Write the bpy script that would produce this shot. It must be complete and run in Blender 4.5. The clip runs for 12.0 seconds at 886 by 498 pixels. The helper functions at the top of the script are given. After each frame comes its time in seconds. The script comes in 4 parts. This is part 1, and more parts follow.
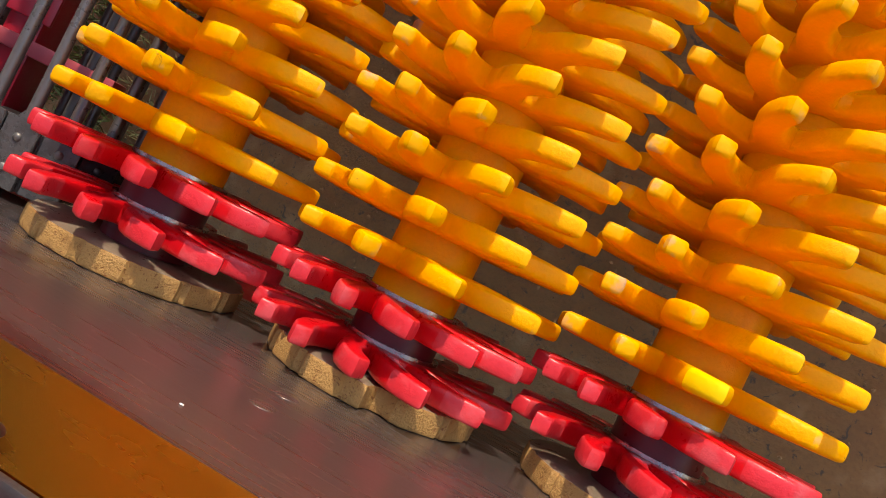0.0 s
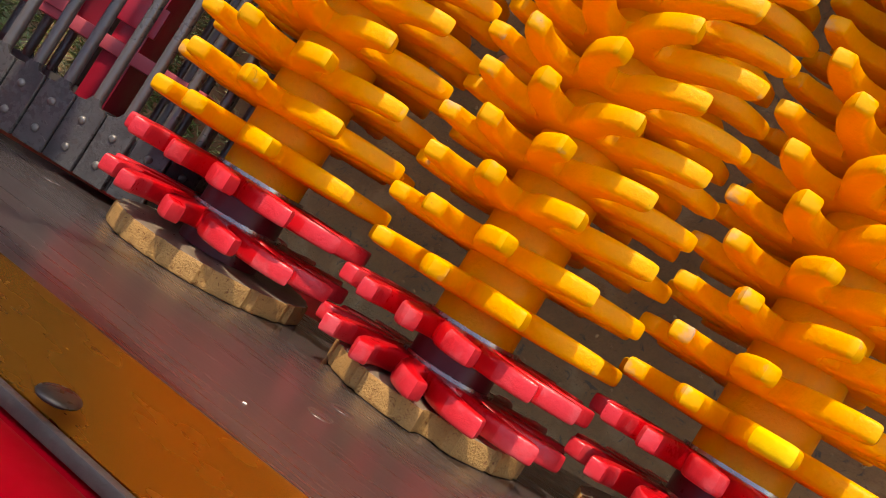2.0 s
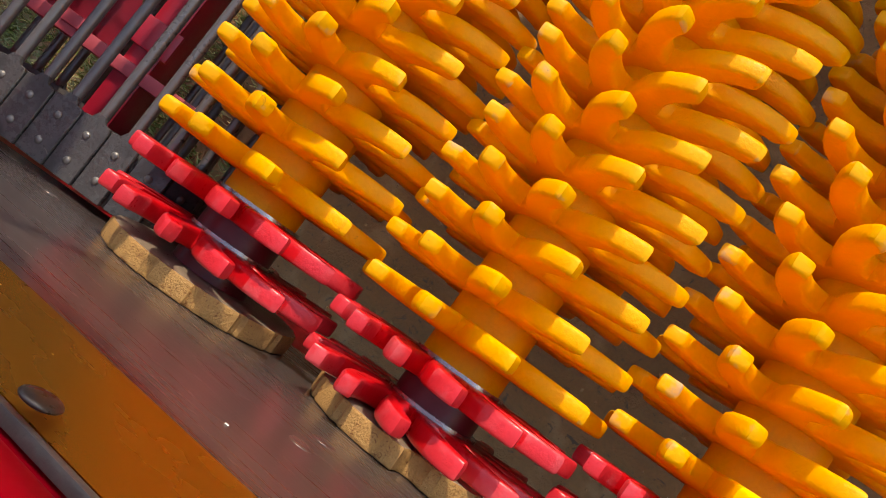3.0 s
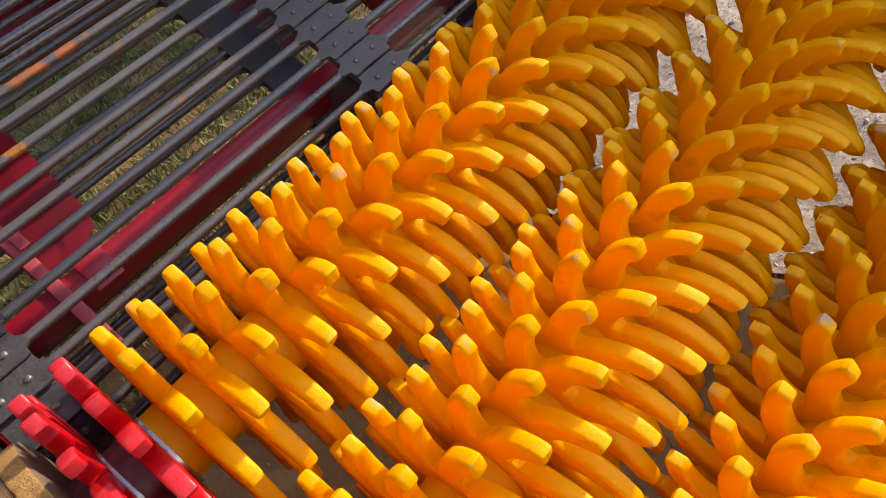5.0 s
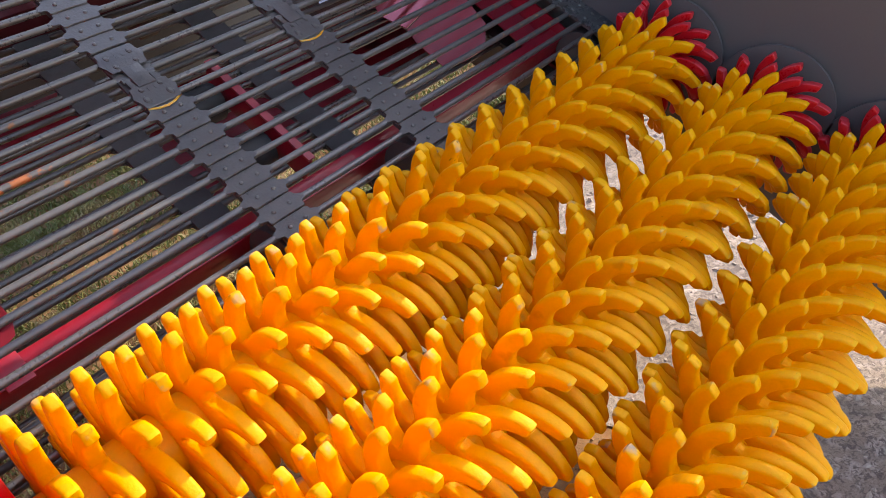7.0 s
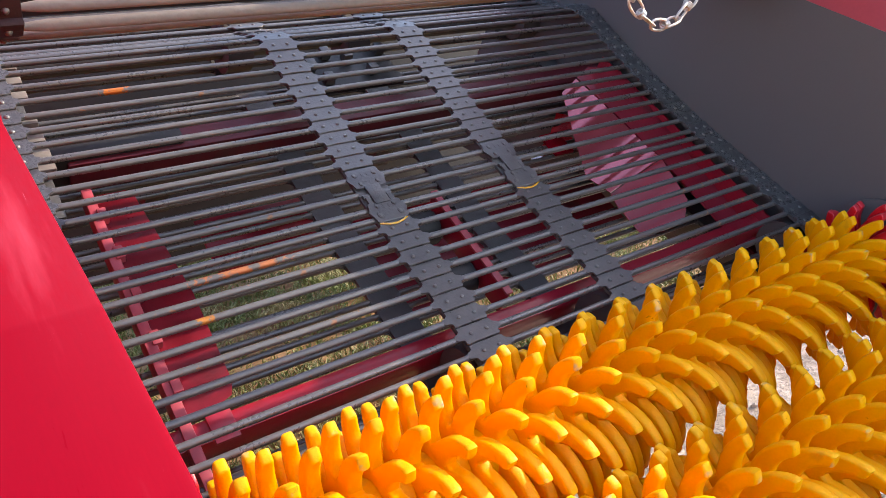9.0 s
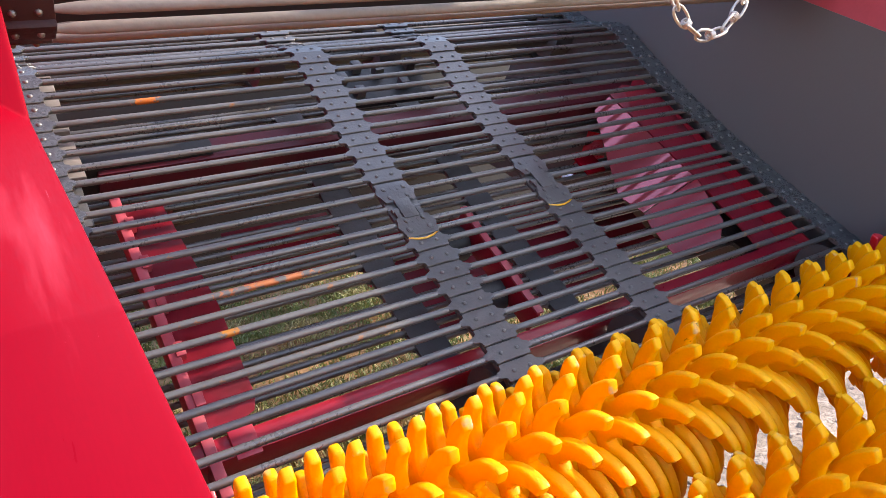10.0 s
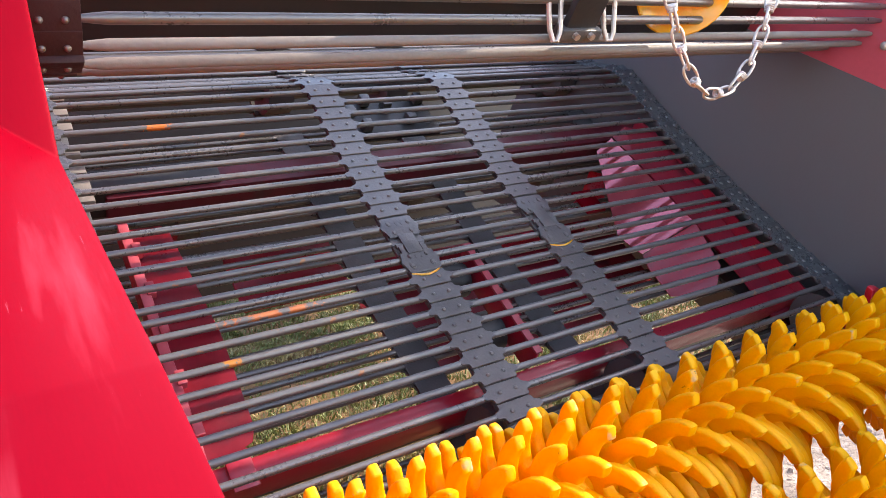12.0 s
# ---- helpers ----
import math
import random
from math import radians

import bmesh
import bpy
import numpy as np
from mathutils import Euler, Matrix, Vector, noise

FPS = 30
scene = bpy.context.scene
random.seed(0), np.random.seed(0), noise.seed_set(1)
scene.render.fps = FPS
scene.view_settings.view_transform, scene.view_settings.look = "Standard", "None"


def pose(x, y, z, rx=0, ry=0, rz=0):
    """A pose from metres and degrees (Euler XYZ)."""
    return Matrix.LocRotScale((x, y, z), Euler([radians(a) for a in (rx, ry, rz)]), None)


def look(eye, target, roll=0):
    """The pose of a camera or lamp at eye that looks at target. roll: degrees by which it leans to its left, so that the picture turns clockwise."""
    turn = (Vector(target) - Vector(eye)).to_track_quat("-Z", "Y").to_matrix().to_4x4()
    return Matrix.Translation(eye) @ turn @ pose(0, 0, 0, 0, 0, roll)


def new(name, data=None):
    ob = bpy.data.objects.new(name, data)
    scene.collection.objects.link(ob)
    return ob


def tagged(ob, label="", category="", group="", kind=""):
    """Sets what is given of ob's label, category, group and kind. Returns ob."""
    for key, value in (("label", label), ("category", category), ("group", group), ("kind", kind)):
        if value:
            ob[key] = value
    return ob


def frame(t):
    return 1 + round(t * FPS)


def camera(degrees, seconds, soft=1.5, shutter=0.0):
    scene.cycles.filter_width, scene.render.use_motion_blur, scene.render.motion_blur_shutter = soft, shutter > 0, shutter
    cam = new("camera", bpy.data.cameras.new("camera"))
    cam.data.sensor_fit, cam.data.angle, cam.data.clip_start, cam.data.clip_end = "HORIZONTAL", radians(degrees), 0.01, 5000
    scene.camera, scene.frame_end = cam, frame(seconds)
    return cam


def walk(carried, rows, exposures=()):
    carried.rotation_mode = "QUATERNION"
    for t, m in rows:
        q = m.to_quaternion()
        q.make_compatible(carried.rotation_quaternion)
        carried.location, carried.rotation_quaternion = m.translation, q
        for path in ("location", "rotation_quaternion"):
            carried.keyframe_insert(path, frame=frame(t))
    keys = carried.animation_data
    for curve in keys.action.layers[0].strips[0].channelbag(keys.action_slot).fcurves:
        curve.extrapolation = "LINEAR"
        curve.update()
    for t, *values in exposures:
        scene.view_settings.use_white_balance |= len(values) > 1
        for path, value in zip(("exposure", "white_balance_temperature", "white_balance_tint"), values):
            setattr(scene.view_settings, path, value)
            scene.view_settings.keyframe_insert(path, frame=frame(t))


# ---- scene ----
cam = camera(62.89, 12.0, soft=0.8)
ROWS = [
    (0, -0.4435, -0.8905, 1.1021, 14.28, 24.95, -61.02),
    (0.5, -0.4473, -0.8883, 1.0986, 14.06, 28.40, -58.31),
    (1, -0.4494, -0.8883, 1.1015, 15.71, 29.06, -56.86),
    (1.5, -0.4524, -0.8867, 1.1002, 17.98, 28.50, -55.59),
    (2, -0.4567, -0.8883, 1.1037, 20.73, 27.66, -53.94),
    (2.5, -0.4581, -0.8896, 1.1065, 23.55, 26.46, -51.98),
    (2.7, -0.4626, -0.8898, 1.1031, 24.61, 25.91, -51.21),
    (4.3, -0.4690, -0.8858, 1.1201, 36.86, 21.00, -46.89),
    (4.5, -0.4720, -0.8895, 1.1246, 39.56, 19.77, -47.20),
    (5, -0.4642, -0.8987, 1.1445, 45.15, 16.51, -49.50),
    (5.5, -0.4674, -0.9258, 1.1684, 49.26, 14.51, -52.24),
    (6, -0.4768, -0.9359, 1.1972, 52.93, 12.80, -53.56),
    (6.5, -0.4854, -0.9724, 1.1868, 56.57, 12.08, -52.56),
    (6.7, -0.4971, -1.0015, 1.1910, 57.15, 11.42, -51.75),
    (8.3, -0.5434, -1.1371, 1.1595, 66.14, 6.24, -41.78),
    (8.5, -0.5699, -1.1113, 1.1727, 68.46, 6.10, -39.56),
    (9, -0.6060, -1.0409, 1.1957, 72.33, 5.08, -35.25),
    (9.5, -0.6017, -1.0090, 1.1847, 73.45, 4.95, -33.72),
    (10, -0.6014, -1.0141, 1.1816, 74.11, 4.56, -33.14),
    (10.5, -0.6017, -1.0183, 1.1863, 74.74, 4.33, -32.74),
    (11, -0.6052, -1.0187, 1.1894, 75.37, 3.81, -32.66),
    (11.5, -0.6030, -1.0216, 1.1893, 76.02, 3.17, -32.63),
    (12, -0.6184, -1.0114, 1.2050, 76.10, 2.23, -33.10),
]
EXPOSURE = [(0.0, 1.36, 7800, 14), (2.7, 1.36, 7800, 14), (4.5, 1.46, 7800, 14), (6.5, 1.88, 7600, 15), (9.0, 2.18, 7350, 16), (12.0, 2.46, 7300, 16)]
walk(cam, [(t, pose(*p)) for t, *p in ROWS], EXPOSURE)

# The machine's own frame: x along the rollers and web rods, y up the web's slope, z square to the web.
SLOPE, LIFT = 36.0, 0.85
RIG = pose(0, 0, LIFT, SLOPE, 0, 0)

# ---- light ----
SUN_EL, SUN_AZ = 31.0, -4.0  # degrees; azimuth from +x towards +y
world = bpy.data.worlds.new("sky")
scene.world = world
world.use_nodes = True
wn = world.node_tree.nodes
sky = wn.new("ShaderNodeTexSky")
sky.sky_type, sky.sun_disc = "NISHITA", False
sky.sun_elevation, sky.sun_rotation = radians(SUN_EL), radians(90 - SUN_AZ)
world.node_tree.links.new(sky.outputs[0], wn["Background"].inputs[0])
wn["Background"].inputs[1].default_value = 0.165
sun = new("sun", bpy.data.lights.new("sun", "SUN"))
sun.data.energy, sun.data.angle, sun.data.color = 1.72, radians(0.55), (1.0, 0.95, 0.82)
sun_dir = Vector((math.cos(radians(SUN_EL)) * math.cos(radians(SUN_AZ)), math.cos(radians(SUN_EL)) * math.sin(radians(SUN_AZ)), math.sin(radians(SUN_EL))))
sun.matrix_world = look(sun_dir * 20, (0, 0, 0))


# ---- materials ----
def material(name, base, rough=0.5, metal=0.0, vary=0.25, scale=9.0, fine=90.0, bump=0.15, second=None, second_at=0.62, second_soft=0.12, spread=0.12, coat=0.0, coat_rough=0.12, sss=0.0, stretch=(1, 1, 1), spec=0.5, specks=None, speck_scale=70.0, speck_at=0.66):
    """A surface with variation at a coarse and a fine scale, patches of a second colour, and fine relief."""
    m = bpy.data.materials.new(name)
    m.use_nodes = True
    t = m.node_tree
    n, link = t.nodes, t.links.new
    b = n["Principled BSDF"]
    co = n.new("ShaderNodeTexCoord")
    mp = n.new("ShaderNodeMapping")
    mp.inputs["Scale"].default_value = stretch
    link(co.outputs["Object"], mp.inputs["Vector"])
    info = n.new("ShaderNodeObjectInfo")
    shift = n.new("ShaderNodeVectorMath")
    shift.operation = "MULTIPLY_ADD"
    shift.inputs[1].default_value = (7.0, 3.0, 5.0)
    comb = n.new("ShaderNodeCombineXYZ")
    for i in range(3):
        link(info.outputs["Random"], comb.inputs[i])
    link(comb.outputs[0], shift.inputs[0])
    link(mp.outputs[0], shift.inputs[2])
    big = n.new("ShaderNodeTexNoise")
    big.inputs["Scale"].default_value, big.inputs["Detail"].default_value = scale, 5
    small = n.new("ShaderNodeTexNoise")
    small.inputs["Scale"].default_value, small.inputs["Detail"].default_value = fine, 4
    for tex in (big, small):
        link(shift.outputs[0], tex.inputs["Vector"])
    lo, hi = [tuple(c * f for c in base) + (1,) for f in (1 - vary, 1 + vary)]
    mix = n.new("ShaderNodeMix")
    mix.data_type = "RGBA"
    mix.inputs[6].default_value, mix.inputs[7].default_value = lo, hi
    both = n.new("ShaderNodeMath")
    both.operation = "MULTIPLY_ADD"
    both.inputs[1].default_value, both.inputs[2].default_value = 0.45, 0.0
    link(small.outputs[0], both.inputs[0])
    add = n.new("ShaderNodeMath")
    add.operation = "MULTIPLY_ADD"
    add.inputs[1].default_value = 0.55
    link(big.outputs[0], add.inputs[0])
    link(both.outputs[0], add.inputs[2])
    link(add.outputs[0], mix.inputs[0])
    out = mix.outputs[2]
    if second:
        ramp = n.new("ShaderNodeMapRange")
        ramp.inputs[1].default_value, ramp.inputs[2].default_value = second_at, second_at + second_soft
        link(big.outputs[0], ramp.inputs[0])
        mix2 = n.new("ShaderNodeMix")
        mix2.data_type = "RGBA"
        mix2.inputs[7].default_value = (*second, 1)
        link(ramp.outputs[0], mix2.inputs[0])
        link(out, mix2.inputs[6])
        out = mix2.outputs[2]
    if specks:
        grit = n.new("ShaderNodeTexNoise")
        grit.inputs["Scale"].default_value, grit.inputs["Detail"].default_value, grit.inputs["Roughness"].default_value = speck_scale, 9, 0.72
        grit.inputs["Distortion"].default_value = 1.2
        link(shift.outputs[0], grit.inputs["Vector"])
        cut = n.new("ShaderNodeMapRange")
        cut.inputs[1].default_value, cut.inputs[2].default_value = speck_at, speck_at + 0.05
        link(grit.outputs[0], cut.inputs[0])
        mix3 = n.new("ShaderNodeMix")
        mix3.data_type = "RGBA"
        mix3.inputs[7].default_value = (*specks, 1)
        link(cut.outputs[0], mix3.inputs[0])
        link(out, mix3.inputs[6])
        out = mix3.outputs[2]
    link(out, b.inputs["Base Color"])
    rr = n.new("ShaderNodeMapRange")
    rr.inputs[1].default_value, rr.inputs[2].default_value = 0.3, 0.7
    rr.inputs[3].default_value, rr.inputs[4].default_value = max(0.03, rough - spread), min(1, rough + spread)
    link(add.outputs[0], rr.inputs[0])
    link(rr.outputs[0], b.inputs["Roughness"])
    b.inputs["Metallic"].default_value = metal
    b.inputs["Specular IOR Level"].default_value = spec
    if coat:
        b.inputs["Coat Weight"].default_value, b.inputs["Coat Roughness"].default_value = coat, coat_rough
    if sss:
        b.inputs["Subsurface Weight"].default_value, b.inputs["Subsurface Scale"].default_value = sss, 0.03
        b.inputs["Subsurface Radius"].default_value = (1.0, 0.45, 0.1)
    if bump:
        bp = n.new("ShaderNodeBump")
        bp.inputs["Strength"].default_value, bp.inputs["Distance"].default_value = bump, 0.002
        link(small.outputs[0], bp.inputs["Height"])
        link(bp.outputs[0], b.inputs["Normal"])
    return m


yellow = material("yellow_polyurethane", (0.87, 0.362, 0.0005), 0.5, vary=0.16, scale=26, fine=300, bump=0.3, second=(0.56, 0.22, 0.008), second_at=0.64, second_soft=0.2, sss=0.22, spec=0.2, specks=(0.30, 0.12, 0.01), speck_scale=44, speck_at=0.675)
worn_yellow = material("scuffed_polyurethane_tip", (0.83, 0.385, 0.002), 0.5, vary=0.15, scale=38, fine=220, bump=0.25, second=(0.42, 0.31, 0.24), second_at=0.60, second_soft=0.16, spec=0.2, specks=(0.22, 0.10, 0.02), speck_scale=70, speck_at=0.65)
torn_label = material("torn_yellow_label", (0.92, 0.62, 0.01), 0.5, vary=0.1, scale=40, fine=200, bump=0.3, spec=0.2, second=(0.45, 0.36, 0.25), second_at=0.60, second_soft=0.04, specks=(0.10, 0.07, 0.03), speck_scale=90, speck_at=0.66)
red_rubber = material("red_polyurethane", (0.54, 0.004, 0.010), 0.33, vary=0.2, scale=38, fine=260, bump=0.15, second=(0.54, 0.014, 0.022), second_at=0.58, second_soft=0.2, sss=0.1, specks=(0.62, 0.18, 0.18), speck_scale=70, speck_at=0.71)
# Scuffed red ends, with the pink of sunlit faces put into the colour.
worn_lit_red = material("scuffed_lit_red_tip", (0.60, 0.022, 0.034), 0.36, vary=0.22, scale=45, fine=320, bump=0.22, second=(0.60, 0.060, 0.075), second_at=0.54, second_soft=0.14, specks=(0.70, 0.28, 0.28), speck_scale=90, speck_at=0.67)
tan_fibre = material("tan_fibre", (0.36, 0.20, 0.062), 0.7, vary=0.35, scale=60, fine=500, bump=0.7, second=(0.20, 0.10, 0.03), second_at=0.55, second_soft=0.2, specks=(0.15, 0.05, 0.008), speck_scale=200, speck_at=0.57)
fibre_face = material("smooth_tan_face", (0.23, 0.185, 0.14), 0.35, vary=0.25, scale=25, fine=180, bump=0.1, specks=(0.36, 0.28, 0.2), speck_scale=120, speck_at=0.66)
# The amber tint stands for the yellow rollers' reflection in the flange.
amber_steel = material("amber_reflection_steel", (0.40, 0.165, 0.018), 0.27, metal=0.75, vary=0.10, scale=5, fine=60, bump=0.0, stretch=(1, 0.3, 1), spread=0.03, second=(0.28, 0.125, 0.018), second_at=0.55, second_soft=0.3)
liner_steel = material("worn_sheet_steel", (0.185, 0.150, 0.148), 0.27, metal=0.78, vary=0.12, scale=3, fine=190, bump=0.02, stretch=(1, 0.05, 2.0), spread=0.04, second=(0.15, 0.125, 0.125), second_at=0.55, second_soft=0.3, specks=(0.5, 0.46, 0.42), speck_scale=60, speck_at=0.73)
washer_steel = material("turned_washer_steel", (0.45, 0.42, 0.42), 0.25, metal=1.0, vary=0.2, scale=40, fine=200, bump=0.05)
rod_steel = material("dark_rod_steel", (0.142, 0.128, 0.121), 0.33, metal=0.45, vary=0.28, scale=14, fine=160, bump=0.10, second=(0.13, 0.10, 0.08), second_at=0.62, second_soft=0.1, spec=0.8, specks=(0.26, 0.235, 0.215), speck_scale=60, speck_at=0.67)


def rust_band(x0, x1, colour, keep):
    """Dark rod steel with one rusted stretch along the rod, ragged at its ends."""
    m = material("rusted_rod_steel", (0.13, 0.122, 0.118), 0.40, metal=0.35, vary=0.3, scale=9, fine=150, bump=0.25, spec=0.7)
    t = m.node_tree
    n, link = t.nodes, t.links.new
    b = n["Principled BSDF"]
    old = b.inputs["Base Color"].links[0].from_socket
    co = n.new("ShaderNodeTexCoord")
    sep = n.new("ShaderNodeSeparateXYZ")
    link(co.outputs["Object"], sep.inputs[0])
    flake = n.new("ShaderNodeTexNoise")
    flake.inputs["Scale"].default_value, flake.inputs["Detail"].default_value, flake.inputs["Roughness"].default_value = 48, 6, 0.7
    link(co.outputs["Object"], flake.inputs["Vector"])
    inside = n.new("ShaderNodeMath")
    inside.operation = "SUBTRACT"
    inside.inputs[1].default_value = (x0 + x1) / 2
    link(sep.outputs[0], inside.inputs[0])
    dist = n.new("ShaderNodeMath")
    dist.operation = "ABSOLUTE"
    link(inside.outputs[0], dist.inputs[0])
    edge = n.new("ShaderNodeMapRange")
    edge.inputs[1].default_value, edge.inputs[2].default_value = (x1 - x0) / 2 + 0.012, (x1 - x0) / 2 - 0.03
    edge.inputs[3].default_value, edge.inputs[4].default_value = 0.0, keep
    link(dist.outputs[0], edge.inputs[0])
    both = n.new("ShaderNodeMath")
    link(edge.outputs[0], both.inputs[0])
    link(flake.outputs[0], both.inputs[1])
    cut = n.new("ShaderNodeMapRange")
    cut.inputs[1].default_value, cut.inputs[2].default_value = 0.74, 0.79
    link(both.outputs[0], cut.inputs[0])
    tint = n.new("ShaderNodeMix")
    tint.data_type = "RGBA"
    dark = tuple(c * 0.45 for c in colour)
    tint.inputs[6].default_value, tint.inputs[7].default_value = (*dark, 1), (*colour, 1)
    link(flake.outputs[0], tint.inputs[0])
    mix = n.new("ShaderNodeMix")
    mix.data_type = "RGBA"
    link(cut.outputs[0], mix.inputs[0])
    link(old, mix.inputs[6])
    link(tint.outputs[2], mix.inputs[7])
    link(mix.outputs[2], b.inputs["Base Color"])
    return m


rust_long = rust_band(-0.375, -0.195, (0.62, 0.19, 0.06), 0.31)
rust_short = rust_band(-0.395, -0.325, (0.66, 0.24, 0.03), 0.30)
rust_faint = rust_band(-0.46, -0.10, (0.36, 0.16, 0.07), 0.15)
rust_far = rust_band(0.62, 0.86, (0.40, 0.22, 0.12), 0.20)
orange_band = rust_band(-0.362, -0.306, (0.85, 0.22, 0.02), 0.60)
black_rubber = material("dark_bolt_coating", (0.03, 0.024, 0.022), 0.3, vary=0.25, scale=60, fine=220, bump=0.15)
# For the sunlit haulm rods, their light put into the colour; also the pads.
bright_rod = material("bright_rod_steel", (0.200, 0.172, 0.158), 0.62, metal=0.0, vary=0.3, scale=6, fine=140, bump=0.3, second=(0.25, 0.20, 0.175), second_at=0.60, second_soft=0.1, spec=0.25)
belt_rubber = material("black_belt_rubber", (0.075, 0.070, 0.068), 0.55, vary=0.35, scale=24, fine=220, bump=0.35, second=(0.06, 0.055, 0.05), second_at=0.6, specks=(0.15, 0.14, 0.13), speck_scale=70, speck_at=0.66)
link_steel = material("dark_pressed_steel", (0.098, 0.092, 0.090), 0.38, metal=0.3, vary=0.4, scale=26, fine=200, bump=0.35, second=(0.115, 0.102, 0.096), second_at=0.58, second_soft=0.15, spec=0.6, specks=(0.22, 0.20, 0.18), speck_scale=70, speck_at=0.66)
end_steel = material("black_rod_end_steel", (0.085, 0.084, 0.086), 0.30, metal=0.3, vary=0.4, scale=30, fine=200, bump=0.4, second=(0.055, 0.054, 0.056), second_at=0.52, second_soft=0.1, specks=(0.26, 0.24, 0.22), speck_scale=110, speck_at=0.64)
rivet_steel = material("dull_rivet_steel", (0.155, 0.147, 0.14), 0.4, metal=0.5, vary=0.25, scale=80, fine=300)
brown_plate = material("dark_maroon_plate", (0.036, 0.015, 0.016), 0.6, vary=0.3, scale=14, fine=160, bump=0.3, second=(0.055, 0.030, 0.028), second_at=0.60, spec=0.2)
red_paint = material("red_machine_paint", (0.26, 0.0006, 0.008), 0.42, vary=0.16, scale=5, fine=120, bump=0.04, second=(0.22, 0.0006, 0.008), second_at=0.56, second_soft=0.2, spec=0.08, specks=(0.38, 0.05, 0.075), speck_scale=22, speck_at=0.70)
deep_red = material("dusty_red_paint", (0.37, 0.008, 0.026), 0.38, vary=0.22, scale=8, fine=130, bump=0.10, second=(0.20, 0.012, 0.02), second_at=0.6, coat=0.4, specks=(0.34, 0.12, 0.12), speck_scale=60, speck_at=0.72)
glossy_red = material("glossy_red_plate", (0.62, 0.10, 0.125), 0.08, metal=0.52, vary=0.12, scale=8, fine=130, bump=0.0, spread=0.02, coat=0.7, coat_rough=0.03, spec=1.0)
# Paler red: haze, sky sheen and a lit edge put into the colour.
lightened_red = material("haze_and_sheen_red", (0.44, 0.065, 0.085), 0.4, vary=0.18, scale=4, fine=120, bump=0.06, second=(0.36, 0.05, 0.07), second_at=0.55, specks=(0.5, 0.3, 0.3), speck_scale=20, speck_at=0.72)
black_coat = material("black_coating", (0.017, 0.015, 0.016), 0.5, vary=0.2, scale=4, fine=120, bump=0.1)
maroon = material("dark_maroon_paint", (0.11, 0.007, 0.014), 0.45, vary=0.25, scale=8, fine=130, bump=0.12, second=(0.07, 0.02, 0.02), second_at=0.58)
# The stretched pale streaks are soft reflections put into the colour.
panel_paint = material("reflection_streaked_red_paint", (0.218, 0.0005, 0.0075), 0.36, vary=0.12, scale=9, fine=140, bump=0.02, second=(0.34, 0.030, 0.050), second_at=0.55, second_soft=0.22, spec=0.06, stretch=(6, 0.5, 0.5), specks=(0.42, 0.10, 0.13), speck_scale=26, speck_at=0.67)
# Mirror-like metal for added slats that stand for slivers of light.
light_sliver = material("light_sliver_plate", (0.86, 0.72, 0.72), 0.16, metal=0.9, vary=0.15, scale=20, fine=160, bump=0.05)
dull_red = material("dull_dark_red_paint", (0.28, 0.014, 0.030), 0.40, coat=0.15, vary=0.25, scale=9, fine=130, bump=0.12, second=(0.13, 0.018, 0.022), second_at=0.58, second_soft=0.15, specks=(0.28, 0.10, 0.10), speck_scale=50, speck_at=0.70)
hub_red = material("dark_red_spacer", (0.13, 0.006, 0.014), 0.35, vary=0.25, scale=20, fine=180, bump=0.1)
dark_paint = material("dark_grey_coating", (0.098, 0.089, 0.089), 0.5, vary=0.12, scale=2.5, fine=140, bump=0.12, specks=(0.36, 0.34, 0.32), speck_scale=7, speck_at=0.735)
white_fleck = material("white_paint_fleck", (0.8, 0.8, 0.78), 0.6)
zinc = material("zinc_plated_wire", (0.50, 0.44, 0.40), 0.42, metal=0.7, vary=0.3, scale=60, fine=300, bump=0.3, second=(0.34, 0.26, 0.21), second_at=0.58, second_soft=0.1)
amber = material("amber_plastic", (0.75, 0.33, 0.03), 0.2, vary=0.15, scale=15, fine=90, bump=0.03, sss=0.3)
soil = material("stony_soil", (0.205, 0.098, 0.034), 0.95, vary=0.5, scale=14, fine=160, bump=1.0, second=(0.26, 0.145, 0.065), second_at=0.56, second_soft=0.1, specks=(0.07, 0.045, 0.03), speck_scale=45, speck_at=0.58)
stone = material("pale_gravel", (0.34, 0.28, 0.24), 0.9, vary=0.3, scale=30, fine=200, bump=0.5)
dull_stone = material("dull_gravel", (0.22, 0.11, 0.045), 0.95, vary=0.4, scale=30, fine=200, bump=0.5)
gravel_bed = material("fine_pale_gravel", (0.26, 0.205, 0.165), 0.95, vary=0.4, scale=40, fine=260, bump=1.0, second=(0.36, 0.30, 0.26), second_at=0.52, second_soft=0.1, specks=(0.13, 0.10, 0.085), speck_scale=75, speck_at=0.50)
leaf = material("grass_blade", (0.115, 0.14, 0.030), 0.55, vary=0.5, scale=3, fine=60, bump=0, second=(0.36, 0.28, 0.12), second_at=0.52, second_soft=0.15)


